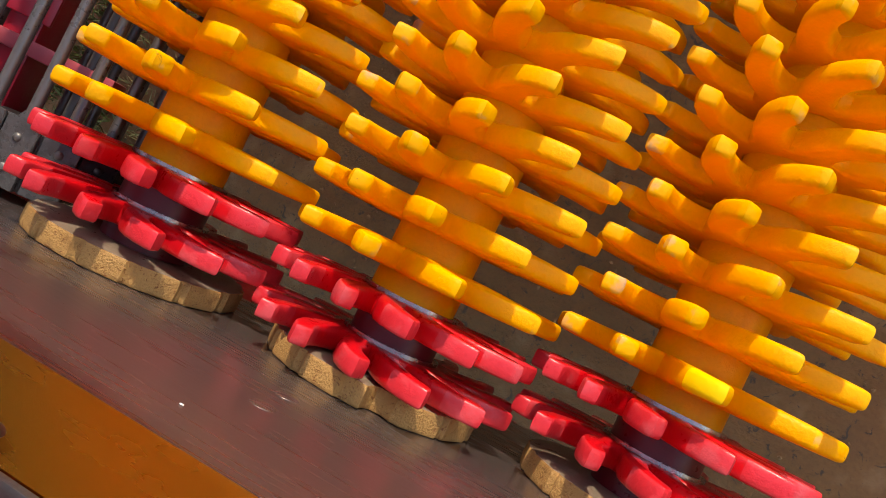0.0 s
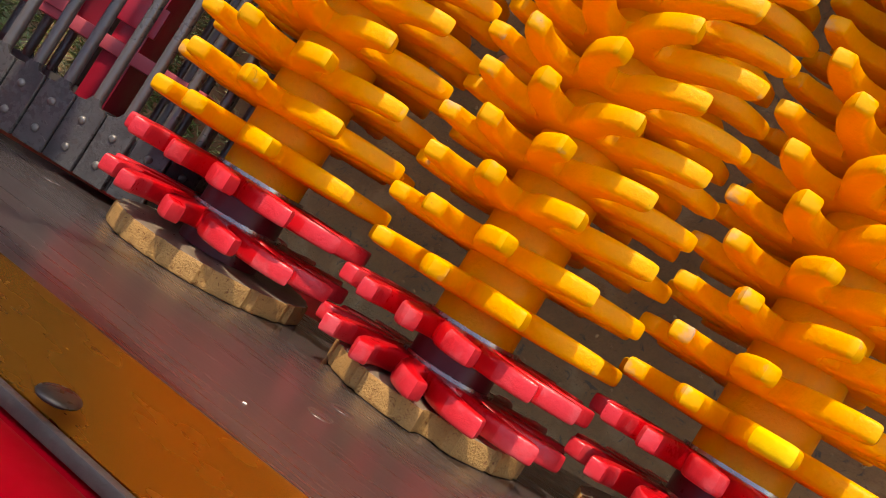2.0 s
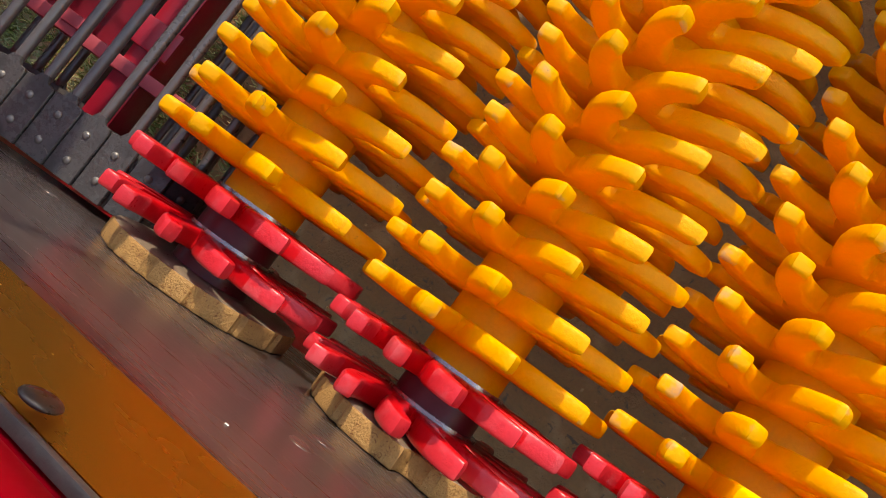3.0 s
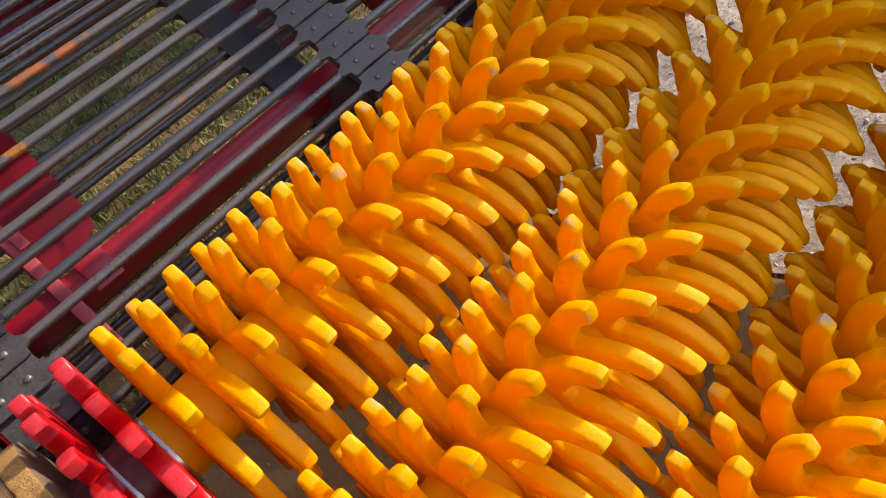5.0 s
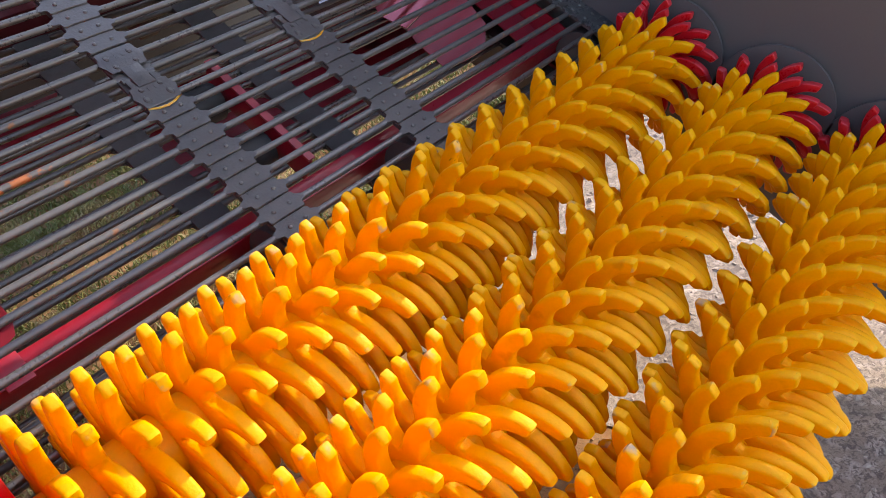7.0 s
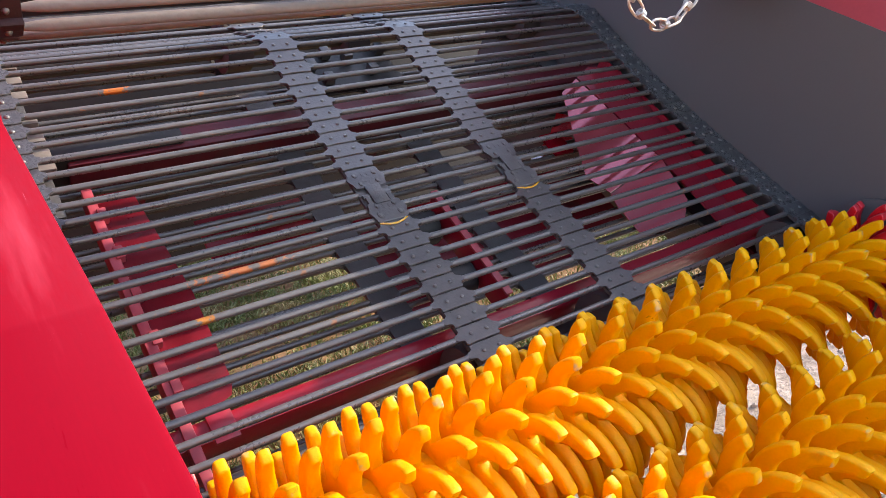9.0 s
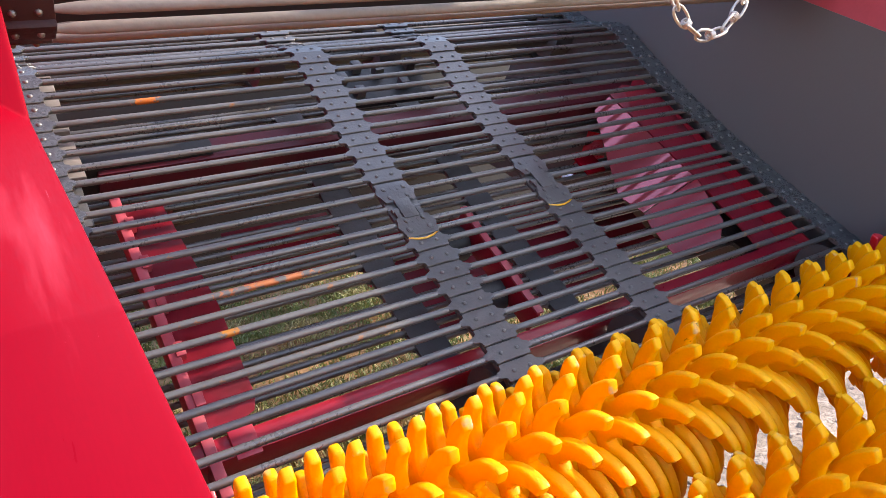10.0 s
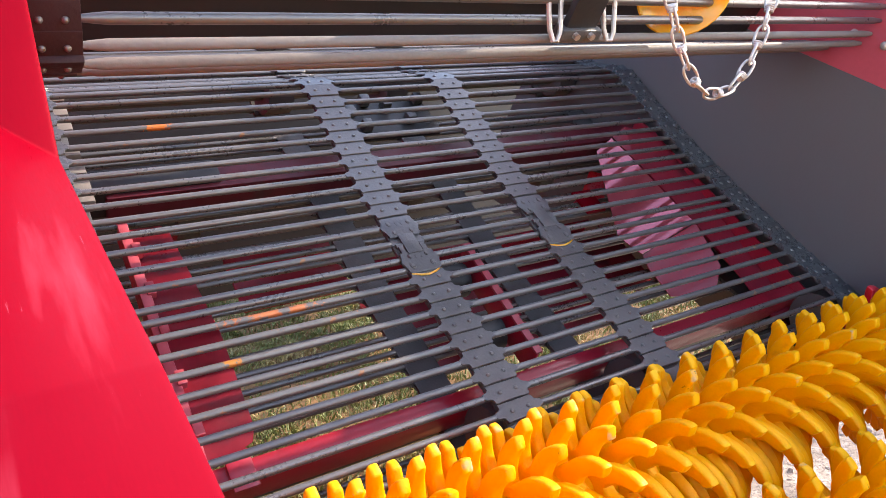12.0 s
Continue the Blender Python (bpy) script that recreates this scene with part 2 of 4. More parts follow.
# ---- building helpers ----
def part(name, bm, mat, parent=None, label="", at=None, smooth=True):
    me = bpy.data.meshes.new(name)
    bm.normal_update()
    bm.to_mesh(me)
    bm.free()
    for mt in mat if isinstance(mat, (list, tuple)) else (mat,):
        me.materials.append(mt)
    if smooth:
        me.polygons.foreach_set("use_smooth", [True] * len(me.polygons))
        me.set_sharp_from_angle(angle=radians(38))
    ob = new(name, me)
    if parent:
        ob.parent = parent
        if at is not None:
            ob.matrix_local = at
    elif at is not None:
        ob.matrix_world = at
    return tagged(ob, label)


def thing(name, label, category, group="", kind="", at=RIG):
    ob = new(name)
    ob.empty_display_size = 0.05
    ob.matrix_world = at
    return tagged(ob, label, category, group, kind)


def box(bm, lo, hi, bevel=0.0):
    lo, hi = Vector(lo), Vector(hi)
    g = bmesh.ops.create_cube(bm, size=1.0, matrix=Matrix.Translation((lo + hi) / 2) @ Matrix.Diagonal((*(hi - lo), 1)))
    if bevel:
        bmesh.ops.bevel(bm, geom=list({e for v in g["verts"] for e in v.link_edges}), offset=bevel, segments=2, affect="EDGES", profile=0.6)
    return bm


def rod(bm, a, b, r, seg=10, r2=None, caps=True):
    a, b = Vector(a), Vector(b)
    m = Matrix.Translation((a + b) / 2) @ (b - a).to_track_quat("Z", "Y").to_matrix().to_4x4()
    bmesh.ops.create_cone(bm, cap_ends=caps, segments=seg, radius1=r, radius2=r if r2 is None else r2, depth=(b - a).length, matrix=m)
    return bm


def prism(bm, outline, x0, x1, bevel=0.0):
    """A plate with its outline in y and z, between two x."""
    va = [bm.verts.new((x0, y, z)) for y, z in outline]
    vb = [bm.verts.new((x1, y, z)) for y, z in outline]
    n = len(outline)
    faces = [bm.faces.new(va[::-1]), bm.faces.new(vb)]
    for i in range(n):
        faces.append(bm.faces.new((va[i], va[(i + 1) % n], vb[(i + 1) % n], vb[i])))
    bmesh.ops.recalc_face_normals(bm, faces=faces)
    if bevel:
        bmesh.ops.bevel(bm, geom=list({e for f in faces for e in f.edges}), offset=bevel, segments=2, affect="EDGES", profile=0.6)
    return bm


def tube(bm, points, r, seg=8, closed=False):
    """A round bar bent along points."""
    pts = [Vector(p) for p in points]
    rings, side = [], None
    n = len(pts)
    for i, p in enumerate(pts):
        d = (pts[(i + 1) % n] - pts[i - 1]) if closed or 0 < i < n - 1 else (pts[min(i + 1, n - 1)] - pts[max(i - 1, 0)])
        d.normalize()
        if side is None:
            side = d.orthogonal().normalized()
        side = (side - d * side.dot(d)).normalized()
        up = d.cross(side)
        rings.append([bm.verts.new(p + r * (math.cos(a) * side + math.sin(a) * up)) for a in (2 * math.pi * k / seg for k in range(seg))])
    for i in range(n if closed else n - 1):
        a, b = rings[i], rings[(i + 1) % n]
        for k in range(seg):
            bm.faces.new((a[k], a[(k + 1) % seg], b[(k + 1) % seg], b[k]))
    if not closed:
        bm.faces.new(rings[0][::-1])
        bm.faces.new(rings[-1])
    return bm


# ---- star rollers ----
AXIS_Y, AXIS_Z = -0.4176, 0.0521
STEP_Y, STEP_Z = -0.2319, 0.0537
STAR_R, PITCH, FIRST_X = 0.1250, 0.0402, -0.4426
OFFSET = (0.0, -0.0127, 0.0023)
TURN0 = (8.2, 4.7, -17.6)
RED_TURN = {-2: (15.7, -14.5, 4.0), -1: (2.8, -4.0, -6.0)}  # the end stars are set at their own angles
FINGERS, RED_FINGERS, YELLOWS = 10, 14, 32


def star(bm, thick, radius=STAR_R, root=0.047, bend=67.0, length=0.0798, wide=0.0155, tipwide=0.0090, edge=0.0072, taper=0.28, worn=0.95, fingers=FINGERS, rng=None, teeth=False, patch=False, chip=None):
    """A moulded disc of curved fingers, the outer corner of the first finger at 0 degrees; material 0 is the body, 1 the outer ends."""
    rng = rng or random.Random(1)
    out = []
    for f in range(fingers):
        one = []
        if teeth:
            whole = ((-12.2, 0.034), (-10.2, 0.004), (9.6, 0.0), (11.6, 0.030))
            for u, low in whole if f != chip else ((-12.2, 0.03), (-9.0, 0.01), (-3.5, 0.004), (-1.5, 0.11), (2.0, 0.15), (8.0, 0.13), (11.6, 0.05)):
                a, r = radians(u), radius * (1 - low - rng.uniform(0.0, 0.007))
                one.append((r * math.sin(a), r * math.cos(a), 1.0))
        else:
            reach = length * (1 + rng.uniform(-0.03, 0.02))
            bow = bend + rng.uniform(-4, 4)
            line, x, y, steps = [], 0.0, root, 24
            for k in range(steps + 1):
                s = k / steps
                a = radians(bow * s ** 1.15)
                line.append((s, x, y, a))
                x, y = x + math.sin(a) * reach / steps, y + math.cos(a) * reach / steps
            keep = [line[k] for k in (3, 5, 8, 11, 15, 19, 22, 23, 24)]
            half = lambda s: (wide + (tipwide - wide) * s) * (1 + 0.35 * max(0.0, 0.14 - s) / 0.14) * (0.84 if s > 0.99 else 0.97 if s > 0.95 else 1)
            # the end is cut aslant, so that the outer side runs out to a corner
            for s, x, y, a in keep:
                d = 0.0008 if s > 0.99 else 0.0
                one.append((x - half(s) * math.cos(a) + d * math.sin(a), y + half(s) * math.sin(a) + d * math.cos(a), s))
            s, x, y, a = keep[-1]
            bulge = 0.0006
            one.append((x + bulge * math.sin(a), y + bulge * math.cos(a), 1.0))
            for s, x, y, a in keep[::-1]:
                d = -0.0014 if s > 0.99 else -0.0008 if s > 0.95 else 0.0
                one.append((x + half(s) * math.cos(a) + d * math.sin(a), y - half(s) * math.sin(a) + d * math.cos(a), s))
            corner = one[8]
            turn = math.atan2(corner[0], corner[1])
            c, sn = math.cos(-turn), math.sin(-turn)
            one = [(x * c + y * sn, y * c - x * sn, s) for x, y, s in one]
        step = radians(360 / fingers * f + rng.uniform(-1.2, 1.2))
        c, sn = math.cos(step), math.sin(step)
        out += [(x * c + y * sn, y * c - x * sn, s) for x, y, s in one]
    flat = [Vector((-x, y)) for x, y, s in out]
    n = len(flat)
    inward = []
    for i in range(n):
        d = (flat[(i + 1) % n] - flat[i]).normalized() + (flat[i] - flat[i - 1]).normalized()
        d.normalize()
        inward.append(Vector((d.y, -d.x)))
    if sum(flat[i - 1].x * flat[i].y - flat[i].x * flat[i - 1].y for i in range(n)) > 0:
        inward = [-v for v in inward]
    h = thick / 2
    layers = []
    for x, inset in ((-1, 1.0), (-0.93, 0.54), (-0.76, 0.20), (-0.46, 0.03), (0.0, 0.0), (0.46, 0.03), (0.76, 0.20), (0.93, 0.54), (1, 1.0)):
        layers.append([bm.verts.new((x * h * (1 - (0.0 if teeth else taper) * out[i][2] - (0.03 if out[i][2] > 0.99 and not teeth else 0.0)), *(flat[i] + inward[i] * edge * inset * (1 if teeth else 1 - 0.5 * out[i][2])))) for i in range(n)])
    for la, lb in zip(layers, layers[1:]):
        for i in range(n):
            fc = bm.faces.new((la[i], la[(i + 1) % n], lb[(i + 1) % n], lb[i]))
            fc.material_index = 1 if teeth or min(out[i][2], out[(i + 1) % n][2]) >= worn else 0
            if patch and 4 <= i < 8:
                fc.material_index = 2
    bm.faces.new(layers[0][::-1])
    bm.faces.new(layers[-1])
    bmesh.ops.recalc_face_normals(bm, faces=bm.faces)
    return bm


variants = {}
for kind, mats, thick, kw in (
    ("yellow", (yellow, worn_yellow), 0.0212, {}),
    ("red", (red_rubber, worn_lit_red), 0.0195, dict(fingers=RED_FINGERS, wide=0.0112, tipwide=0.0078, edge=0.0036, taper=0.2, worn=0.62)),
    ("tan", (fibre_face, tan_fibre), 0.0185, dict(radius=0.0975, edge=0.0010, fingers=RED_FINGERS, teeth=True)),
):
    variants[kind] = []
    for v in range(4 if kind == "yellow" else 2):
        bm = star(bmesh.new(), thick, rng=random.Random(10 * v + len(kind)), **kw)
        ob = part("star", bm, mats)
        variants[kind].append(ob.data)
        bpy.data.objects.remove(ob)
ob = part("star", star(bmesh.new(), 0.0212, rng=random.Random(6), patch=True), (yellow, worn_yellow, torn_label))
patched = ob.data
bpy.data.objects.remove(ob)
ob = part("star", star(bmesh.new(), 0.0185, radius=0.0975, edge=0.0010, fingers=RED_FINGERS, teeth=True, chip=13, rng=random.Random(3)), (fibre_face, tan_fibre))
chipped = ob.data
bpy.data.objects.remove(ob)
hub_mesh = part("spacer", rod(bmesh.new(), (-0.0105, 0, 0), (0.0105, 0, 0), 0.0390, 30), yellow).data
red_hub_mesh = part("spacer", rod(bmesh.new(), (-0.0105, 0, 0), (0.0105, 0, 0), 0.0390, 30), hub_red).data
washer_mesh = part("washer", rod(bmesh.new(), (-0.0016, 0, 0), (0.0016, 0, 0), 0.0445, 32), washer_steel).data
for me in (hub_mesh, red_hub_mesh, washer_mesh):
    for ob in [o for o in bpy.data.objects if o.data == me]:
        bpy.data.objects.remove(ob)


def piece(name, mesh, parent, at, label=""):
    o = new(name, mesh)
    o.parent = parent
    o.matrix_local = at
    return tagged(o, label)


rng = random.Random(5)
special = {(2, 0): patched, (1, -3): chipped}
for q in range(3):
    roller = thing("star_roller", "steel-shafted roller of yellow polyurethane finger stars with red end stars", "roller", "star rollers side by side",
                   at=RIG @ pose(0, AXIS_Y + q * STEP_Y, AXIS_Z + q * STEP_Z))
    part("shaft", rod(bmesh.new(), (-0.60, 0, 0), (0.925, 0, 0), 0.024, 8), link_steel, roller, "dark steel shaft")
    for k in range(-3, YELLOWS + 2):
        x = FIRST_X + OFFSET[q] + k * PITCH
        turn = TURN0[q] + (18 if k % 2 else 0) + rng.uniform(-1.0, 1.0)
        if k == -3:
            x = -0.5572
        if k in RED_TURN:
            turn = RED_TURN[k][q]
        kind = "tan" if k == -3 else "red" if k < 0 or k >= YELLOWS else "yellow"
        piece("wear_disc" if kind == "tan" else "star", special.get((q, k)) or rng.choice(variants[kind]), roller, pose(x, 0, 0, turn), {"tan": "tan speckled fibre wear disc", "red": "red polyurethane star with scuffed ends"}.get(kind, ""))
        if k < YELLOWS + 1:
            piece("spacer", hub_mesh if -1 <= k < YELLOWS - 1 else red_hub_mesh, roller, pose(x + PITCH / 2, 0, 0))
        if k in (-2, -1):
            piece("washer", washer_mesh, roller, pose(x + 0.0112, 0, 0), "bright steel washer")
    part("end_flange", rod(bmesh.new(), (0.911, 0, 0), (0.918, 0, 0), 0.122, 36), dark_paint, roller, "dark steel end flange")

# ---- rod web ----
ROD, ROD_R = 0.035, 0.0056
BELTS = (-0.5252, 0.003, 0.313, 0.893)
BELT_W = 0.066
K_LOW, K_HIGH = -8, 15
JOINT = (0.0095, 0.0385, 0.062, 0.102, 0.140, 0.1795)  # the rods stand unevenly at the belt joiners
FALL_OFF = (-10, -25, -32, -27, -14, -6, -4)  # degrees, rod by rod behind the crest


def web_path(k):
    """Place and slope angle of rod k on the endless web."""
    if K_LOW <= k <= K_HIGH:
        sag = 0.000130 if k < 4 else 0.000178
        if k <= 0:
            y = 0.0095 + k * ROD
        elif k < 5:
            i = int(k)
            y = JOINT[i] + (k - i) * (JOINT[i + 1] - JOINT[i])
        else:
            y = JOINT[5] + (k - 5) * 0.0336
        return y, sag * (k - 4) ** 2, math.atan(2 * sag * (k - 4) / ROD)
    low = k < K_LOW
    r = 0.085
    ke = K_LOW if low else K_HIGH
    y0, z0, a0 = web_path(ke)
    s = abs(k - ke) * ROD
    if not low:
        for fall in FALL_OFF:
            step = min(s, ROD)
            a0 = radians(fall)
            y0, z0, s = y0 + step * math.cos(a0), z0 + step * math.sin(a0), s - step
            if s <= 0:
                return y0, z0, a0
    turn = s / r
    sg = -1 if low else 1
    if turn <= math.pi:
        return y0 + sg * r * math.sin(turn), z0 - r + r * math.cos(turn), a0 - turn * sg
    s -= math.pi * r
    return y0 - sg * s, z0 - 2 * r - 0.03 * min(1, s / 0.4), math.pi


web = thing("rod_web_conveyor", "dark steel rod web conveyor with four riveted belts", "conveyor")


def web_rod(seg=10, r=ROD_R):
    bm = bmesh.new()
    inner = [(BELTS[i] + BELT_W / 2 - 0.004, BELTS[i + 1] - BELT_W / 2 + 0.004) for i in range(3)]
    for a, b in inner:
        xs = [a, a + 0.004, a + 0.014, b - 0.014, b - 0.004, b]
        rs = [0.55, 0.95, 1, 1, 0.95, 0.55]
        rings = []
        for x, f in zip(xs, rs):
            rings.append([bm.verts.new((x, r * f * math.cos(t), r * f * math.sin(t))) for t in (2 * math.pi * j / seg for j in range(seg))])
        for u, v in zip(rings, rings[1:]):
            for j in range(seg):
                bm.faces.new((u[j], u[(j + 1) % seg], v[(j + 1) % seg], v[j]))
        bm.faces.new(rings[0][::-1])
        bm.faces.new(rings[-1])
    for b in BELTS:
        box(bm, (b - BELT_W / 2, -0.0065, -0.0035), (b + BELT_W / 2, 0.0065, 0.0035))
    bmesh.ops.recalc_face_normals(bm, faces=bm.faces)
    return bm


plain_rod = part("rod", web_rod(), rod_steel).data
rusted = {k: part("rod", web_rod(), m).data for k, m in ((0, rust_long), (-2, rust_short), (-1, rust_faint), (-4, rust_faint), (3, rust_faint), (-5, rust_far), (-6, rust_far), (-3, rust_far), (13, orange_band), (12, rust_faint))}


def plate(bm, prof, z=0.0082, t=0.003, crown=0.0):
    top = [bm.verts.new((x, y, z - crown * abs(y))) for x, y in prof]
    rim = [bm.verts.new((x * 1.015, y * 1.06, z - 0.0012 - crown * abs(y))) for x, y in prof]
    bot = [bm.verts.new((x * 1.015, y * 1.06, z - t - crown * abs(y))) for x, y in prof]
    n = len(prof)
    bm.faces.new(top)
    bm.faces.new(bot[::-1])
    for a, b in ((top, rim), (rim, bot)):
        for i in range(n):
            bm.faces.new((a[i], a[(i + 1) % n], b[(i + 1) % n], b[i]))


def rivets(bm, spots, r=0.0040, z=0.0082):
    for x, y in spots:
        g = bmesh.ops.create_uvsphere(bm, u_segments=10, v_segments=6, radius=r, matrix=Matrix.Translation((x, y, z)) @ Matrix.Diagonal((1, 1, 0.55, 1)))
        for f in {f for v in g["verts"] for f in v.link_faces}:
            f.material_index = 1


def belt_link():
    """A pressed plate over a middle belt, waisted between the rod eyes, one edge lapped over the next plate, with two rivets."""
    bm = bmesh.new()
    w = BELT_W / 2
    half = [(-w * 1.32, 0.0034), (-w * 1.24, 0.0056), (-w * 1.08, 0.0068), (-w * 0.98, 0.0092), (-w * 0.96, 0.0150), (-w * 0.88, 0.0168), (-w * 0.40, 0.0160), (w * 0.40, 0.0160), (w * 0.88, 0.0168), (w * 0.96, 0.0150), (w * 0.98, 0.0092), (w * 1.08, 0.0068), (w * 1.24, 0.0056), (w * 1.32, 0.0034)]
    plate(bm, half[::-1] + [(x, -y) for x, y in half], crown=0.03)
    # the uphill edge dips under its neighbour
    for v in bm.verts:
        v.co.z -= 0.075 * (v.co.y + 0.0166)
        v.co.z -= 0.0016 * max(0.0, abs(v.co.x) / w - 1.0) / 0.3
    rivets(bm, ((-0.0150, -0.001), (0.0150, -0.001)), 0.0036, 0.0074)
    bmesh.ops.recalc_face_normals(bm, faces=bm.faces)
    return bm


def end_link():
    """A rod's flattened end on an outer belt, with two rivets; the rod comes in from +x."""
    bm = bmesh.new()
    w = BELT_W / 2
    half = [(-w * 0.98, 0.0155), (-w * 0.95, 0.0164), (w * 0.86, 0.0164), (w * 0.97, 0.0150), (w * 1.00, 0.0085), (w * 1.10, 0.0062), (w * 1.20, 0.0045)]
    plate(bm, half[::-1] + [(x, -y) for x, y in half], z=0.0066, t=0.004)
    for v in bm.verts:
        v.co.z -= 0.08 * (v.co.y + 0.0164)
    rivets(bm, ((-0.0149, 0.0), (0.0149, 0.0)), 0.0044, 0.0054)
    bmesh.ops.recalc_face_normals(bm, faces=bm.faces)
    return bm


end_mesh = part("cleat", end_link(), (end_steel, rivet_steel)).data
link_mesh = part("cleat", belt_link(), (link_steel, rivet_steel)).data
for me in (plain_rod, *rusted.values(), link_mesh, end_mesh):
    for ob in [o for o in bpy.data.objects if o.data == me]:
        bpy.data.objects.remove(ob)

ks = list(range(K_LOW - 7 - 26, K_HIGH + 15))
for bx in BELTS:
    bm = bmesh.new()
    path = [web_path(k + h) for k in ks for h in (0, 0.5)]
    va = []
    for y, z, a in path:
        nrm = Vector((0, -math.sin(a), math.cos(a)))
        c = Vector((bx, y, z)) - nrm * 0.0015
        row = [bm.verts.new(c + Vector((sx * BELT_W / 2 * 0.97, 0, 0)) + nrm * t) for sx, t in ((-1, 0.003), (1, 0.003), (1, -0.003), (-1, -0.003))]
        va.append(row)
    for u, v in zip(va, va[1:]):
        for j in range(4):
            bm.faces.new((u[j], u[(j + 1) % 4], v[(j + 1) % 4], v[j]))
    bmesh.ops.recalc_face_normals(bm, faces=bm.faces)
    part("belt", bm, belt_rubber, web, "black rubber belt")
for k in ks:
    y, z, a = web_path(k)
    piece("rod", rusted.get(k, plain_rod), web, pose(0, y, z, math.degrees(a)))
    for bi, bx in enumerate(BELTS):
        if bi in (1, 2) and 1 <= k <= 4:
            continue
        piece("cleat", link_mesh if bi in (1, 2) else end_mesh, web, pose(bx, y, z, math.degrees(a), 0, 0) @ (pose(0, 0, 0, 0, 0, 180) if bi == 3 else Matrix()))


def joiner():
    """A two-leaf belt joiner: a lower leaf with a tongue, an upper leaf with two knuckles, and a pin through them."""
    bm = bmesh.new()
    w = BELT_W / 2
    low = [(w * 1.14, 0.000), (w * 1.00, 0.0075), (w * 0.98, 0.0135), (w * 0.90, 0.0155), (-w * 0.90, 0.0155), (-w * 0.98, 0.0135), (-w * 1.00, 0.0075), (-w * 1.14, 0.000), (-w * 1.00, -0.0075), (-w * 0.95, -0.0150), (-w * 0.82, -0.0175), (w * 0.82, -0.0175), (w * 0.95, -0.0150), (w * 1.00, -0.0075)]
    plate(bm, low, 0.0090, 0.004)
    up = [(w * 1.14, 0.060), (w * 0.99, 0.067), (w * 0.96, 0.0740), (w * 0.84, 0.0755), (-w * 0.84, 0.0755), (-w * 0.96, 0.0740), (-w * 0.99, 0.067), (-w * 1.14, 0.060), (-w * 0.99, 0.053), (-w * 0.92, 0.0445), (w * 0.92, 0.0445), (w * 0.99, 0.053)]
    plate(bm, up, 0.0090, 0.004)
    # the hinge: a wide tongue between two narrow knuckles, and the pin through them
    box(bm, (-0.0150, 0.013, 0.0060), (0.0150, 0.0470, 0.0104), 0.0010)
    for sx in (-1, 1):
        box(bm, (sx * 0.0215 - 0.0045, 0.013, 0.0040), (sx * 0.0215 + 0.0045, 0.0335, 0.0085), 0.0010)
        box(bm, (sx * 0.0055 - 0.0008, 0.004, 0.0090), (sx * 0.0055 + 0.0008, 0.0105, 0.0094))
        box(bm, (sx * 0.0055 - 0.0008, 0.064, 0.0090), (sx * 0.0055 + 0.0008, 0.0705, 0.0094))
    rod(bm, (-w * 0.86, 0.0305, 0.0055), (w * 0.86, 0.0305, 0.0055), 0.0036, 10)
    for sx in (-1, 1):
        for x, y, r in ((0.0205, -0.0070, 0.0060), (0.0170, 0.0085, 0.0038), (0.0200, 0.0685, 0.0045), (0.0175, 0.0525, 0.0042)):
            # a raised ring with a sunk middle
            for rr, h, m in ((r, 0.0012, 0), (r * 0.62, 0.0018, 1)):
                g = bmesh.ops.create_cone(bm, cap_ends=True, segments=12, radius1=rr, radius2=rr * 0.85, depth=h, matrix=Matrix.Translation((sx * x, y, 0.0092 + h / 2)))
                for f in {f for v in g["verts"] for f in v.link_faces}:
                    f.material_index = m
    bmesh.ops.recalc_face_normals(bm, faces=bm.faces)
    return bm


for bi in (1, 2):
    y, z, a = web_path(2)
    y -= 0.012 - 0.026
    j = part("belt_joiner", joiner(), (link_steel, rivet_steel), web, "dark steel belt joiner with a hinge", pose(BELTS[bi], y - 0.026, z, math.degrees(a)) @ Matrix.Diagonal((1, 1.35, 1, 1)))
    part("edge_tape", tube(bmesh.new(), [(-0.030, 0.002, 0), (-0.015, -0.003, 0.0015), (0.0, -0.0045, 0.002), (0.015, -0.002, 0.0015), (0.030, 0.004, 0)], 0.0016, 6), amber, j, "frayed tan cord edge", pose(0, -0.020, 0.006))

# end rollers inside the web
for name, yy, zz in (("web_tail_roller", -0.2705, -0.058), ("web_head_roller", 0.745, -0.140)):
    r = thing(name, "dark steel roller inside the end of the rod web", "roller")
    bm = bmesh.new()
    rod(bm, (-0.55, yy, zz), (0.91, yy, zz), 0.0065 if name == "web_tail_roller" else 0.024, 20)
    part("shaft", bm, link_steel, r)
    for bx in BELTS:
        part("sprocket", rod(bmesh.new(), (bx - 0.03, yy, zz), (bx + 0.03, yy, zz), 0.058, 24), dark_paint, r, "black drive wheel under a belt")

    if name == "web_head_roller":
        for x, y in ((0.070, 0.505), (0.090, 0.455), (0.165, 0.520), (0.205, 0.470), (0.255, 0.535), (0.120, 0.540)):
            part("lug", box(bmesh.new(), (x, y, -0.046), (x + 0.022, y + 0.022, -0.024), 0.003), link_steel, r, "small dark steel lug")
        part("carrier", box(bmesh.new(), (0.055, 0.445, -0.062), (0.285, 0.560, -0.047), 0.003), black_coat, r, "black carrier plate")

# ---- frame members inside the web ----
beam = thing("cross_beam", "dark red painted steel cross beam under the rod web", "beam")
bm = box(bmesh.new(), (-0.525, -0.213, -0.106), (0.90, -0.177, -0.052), 0.006)
part("tube", bm, deep_red, beam)
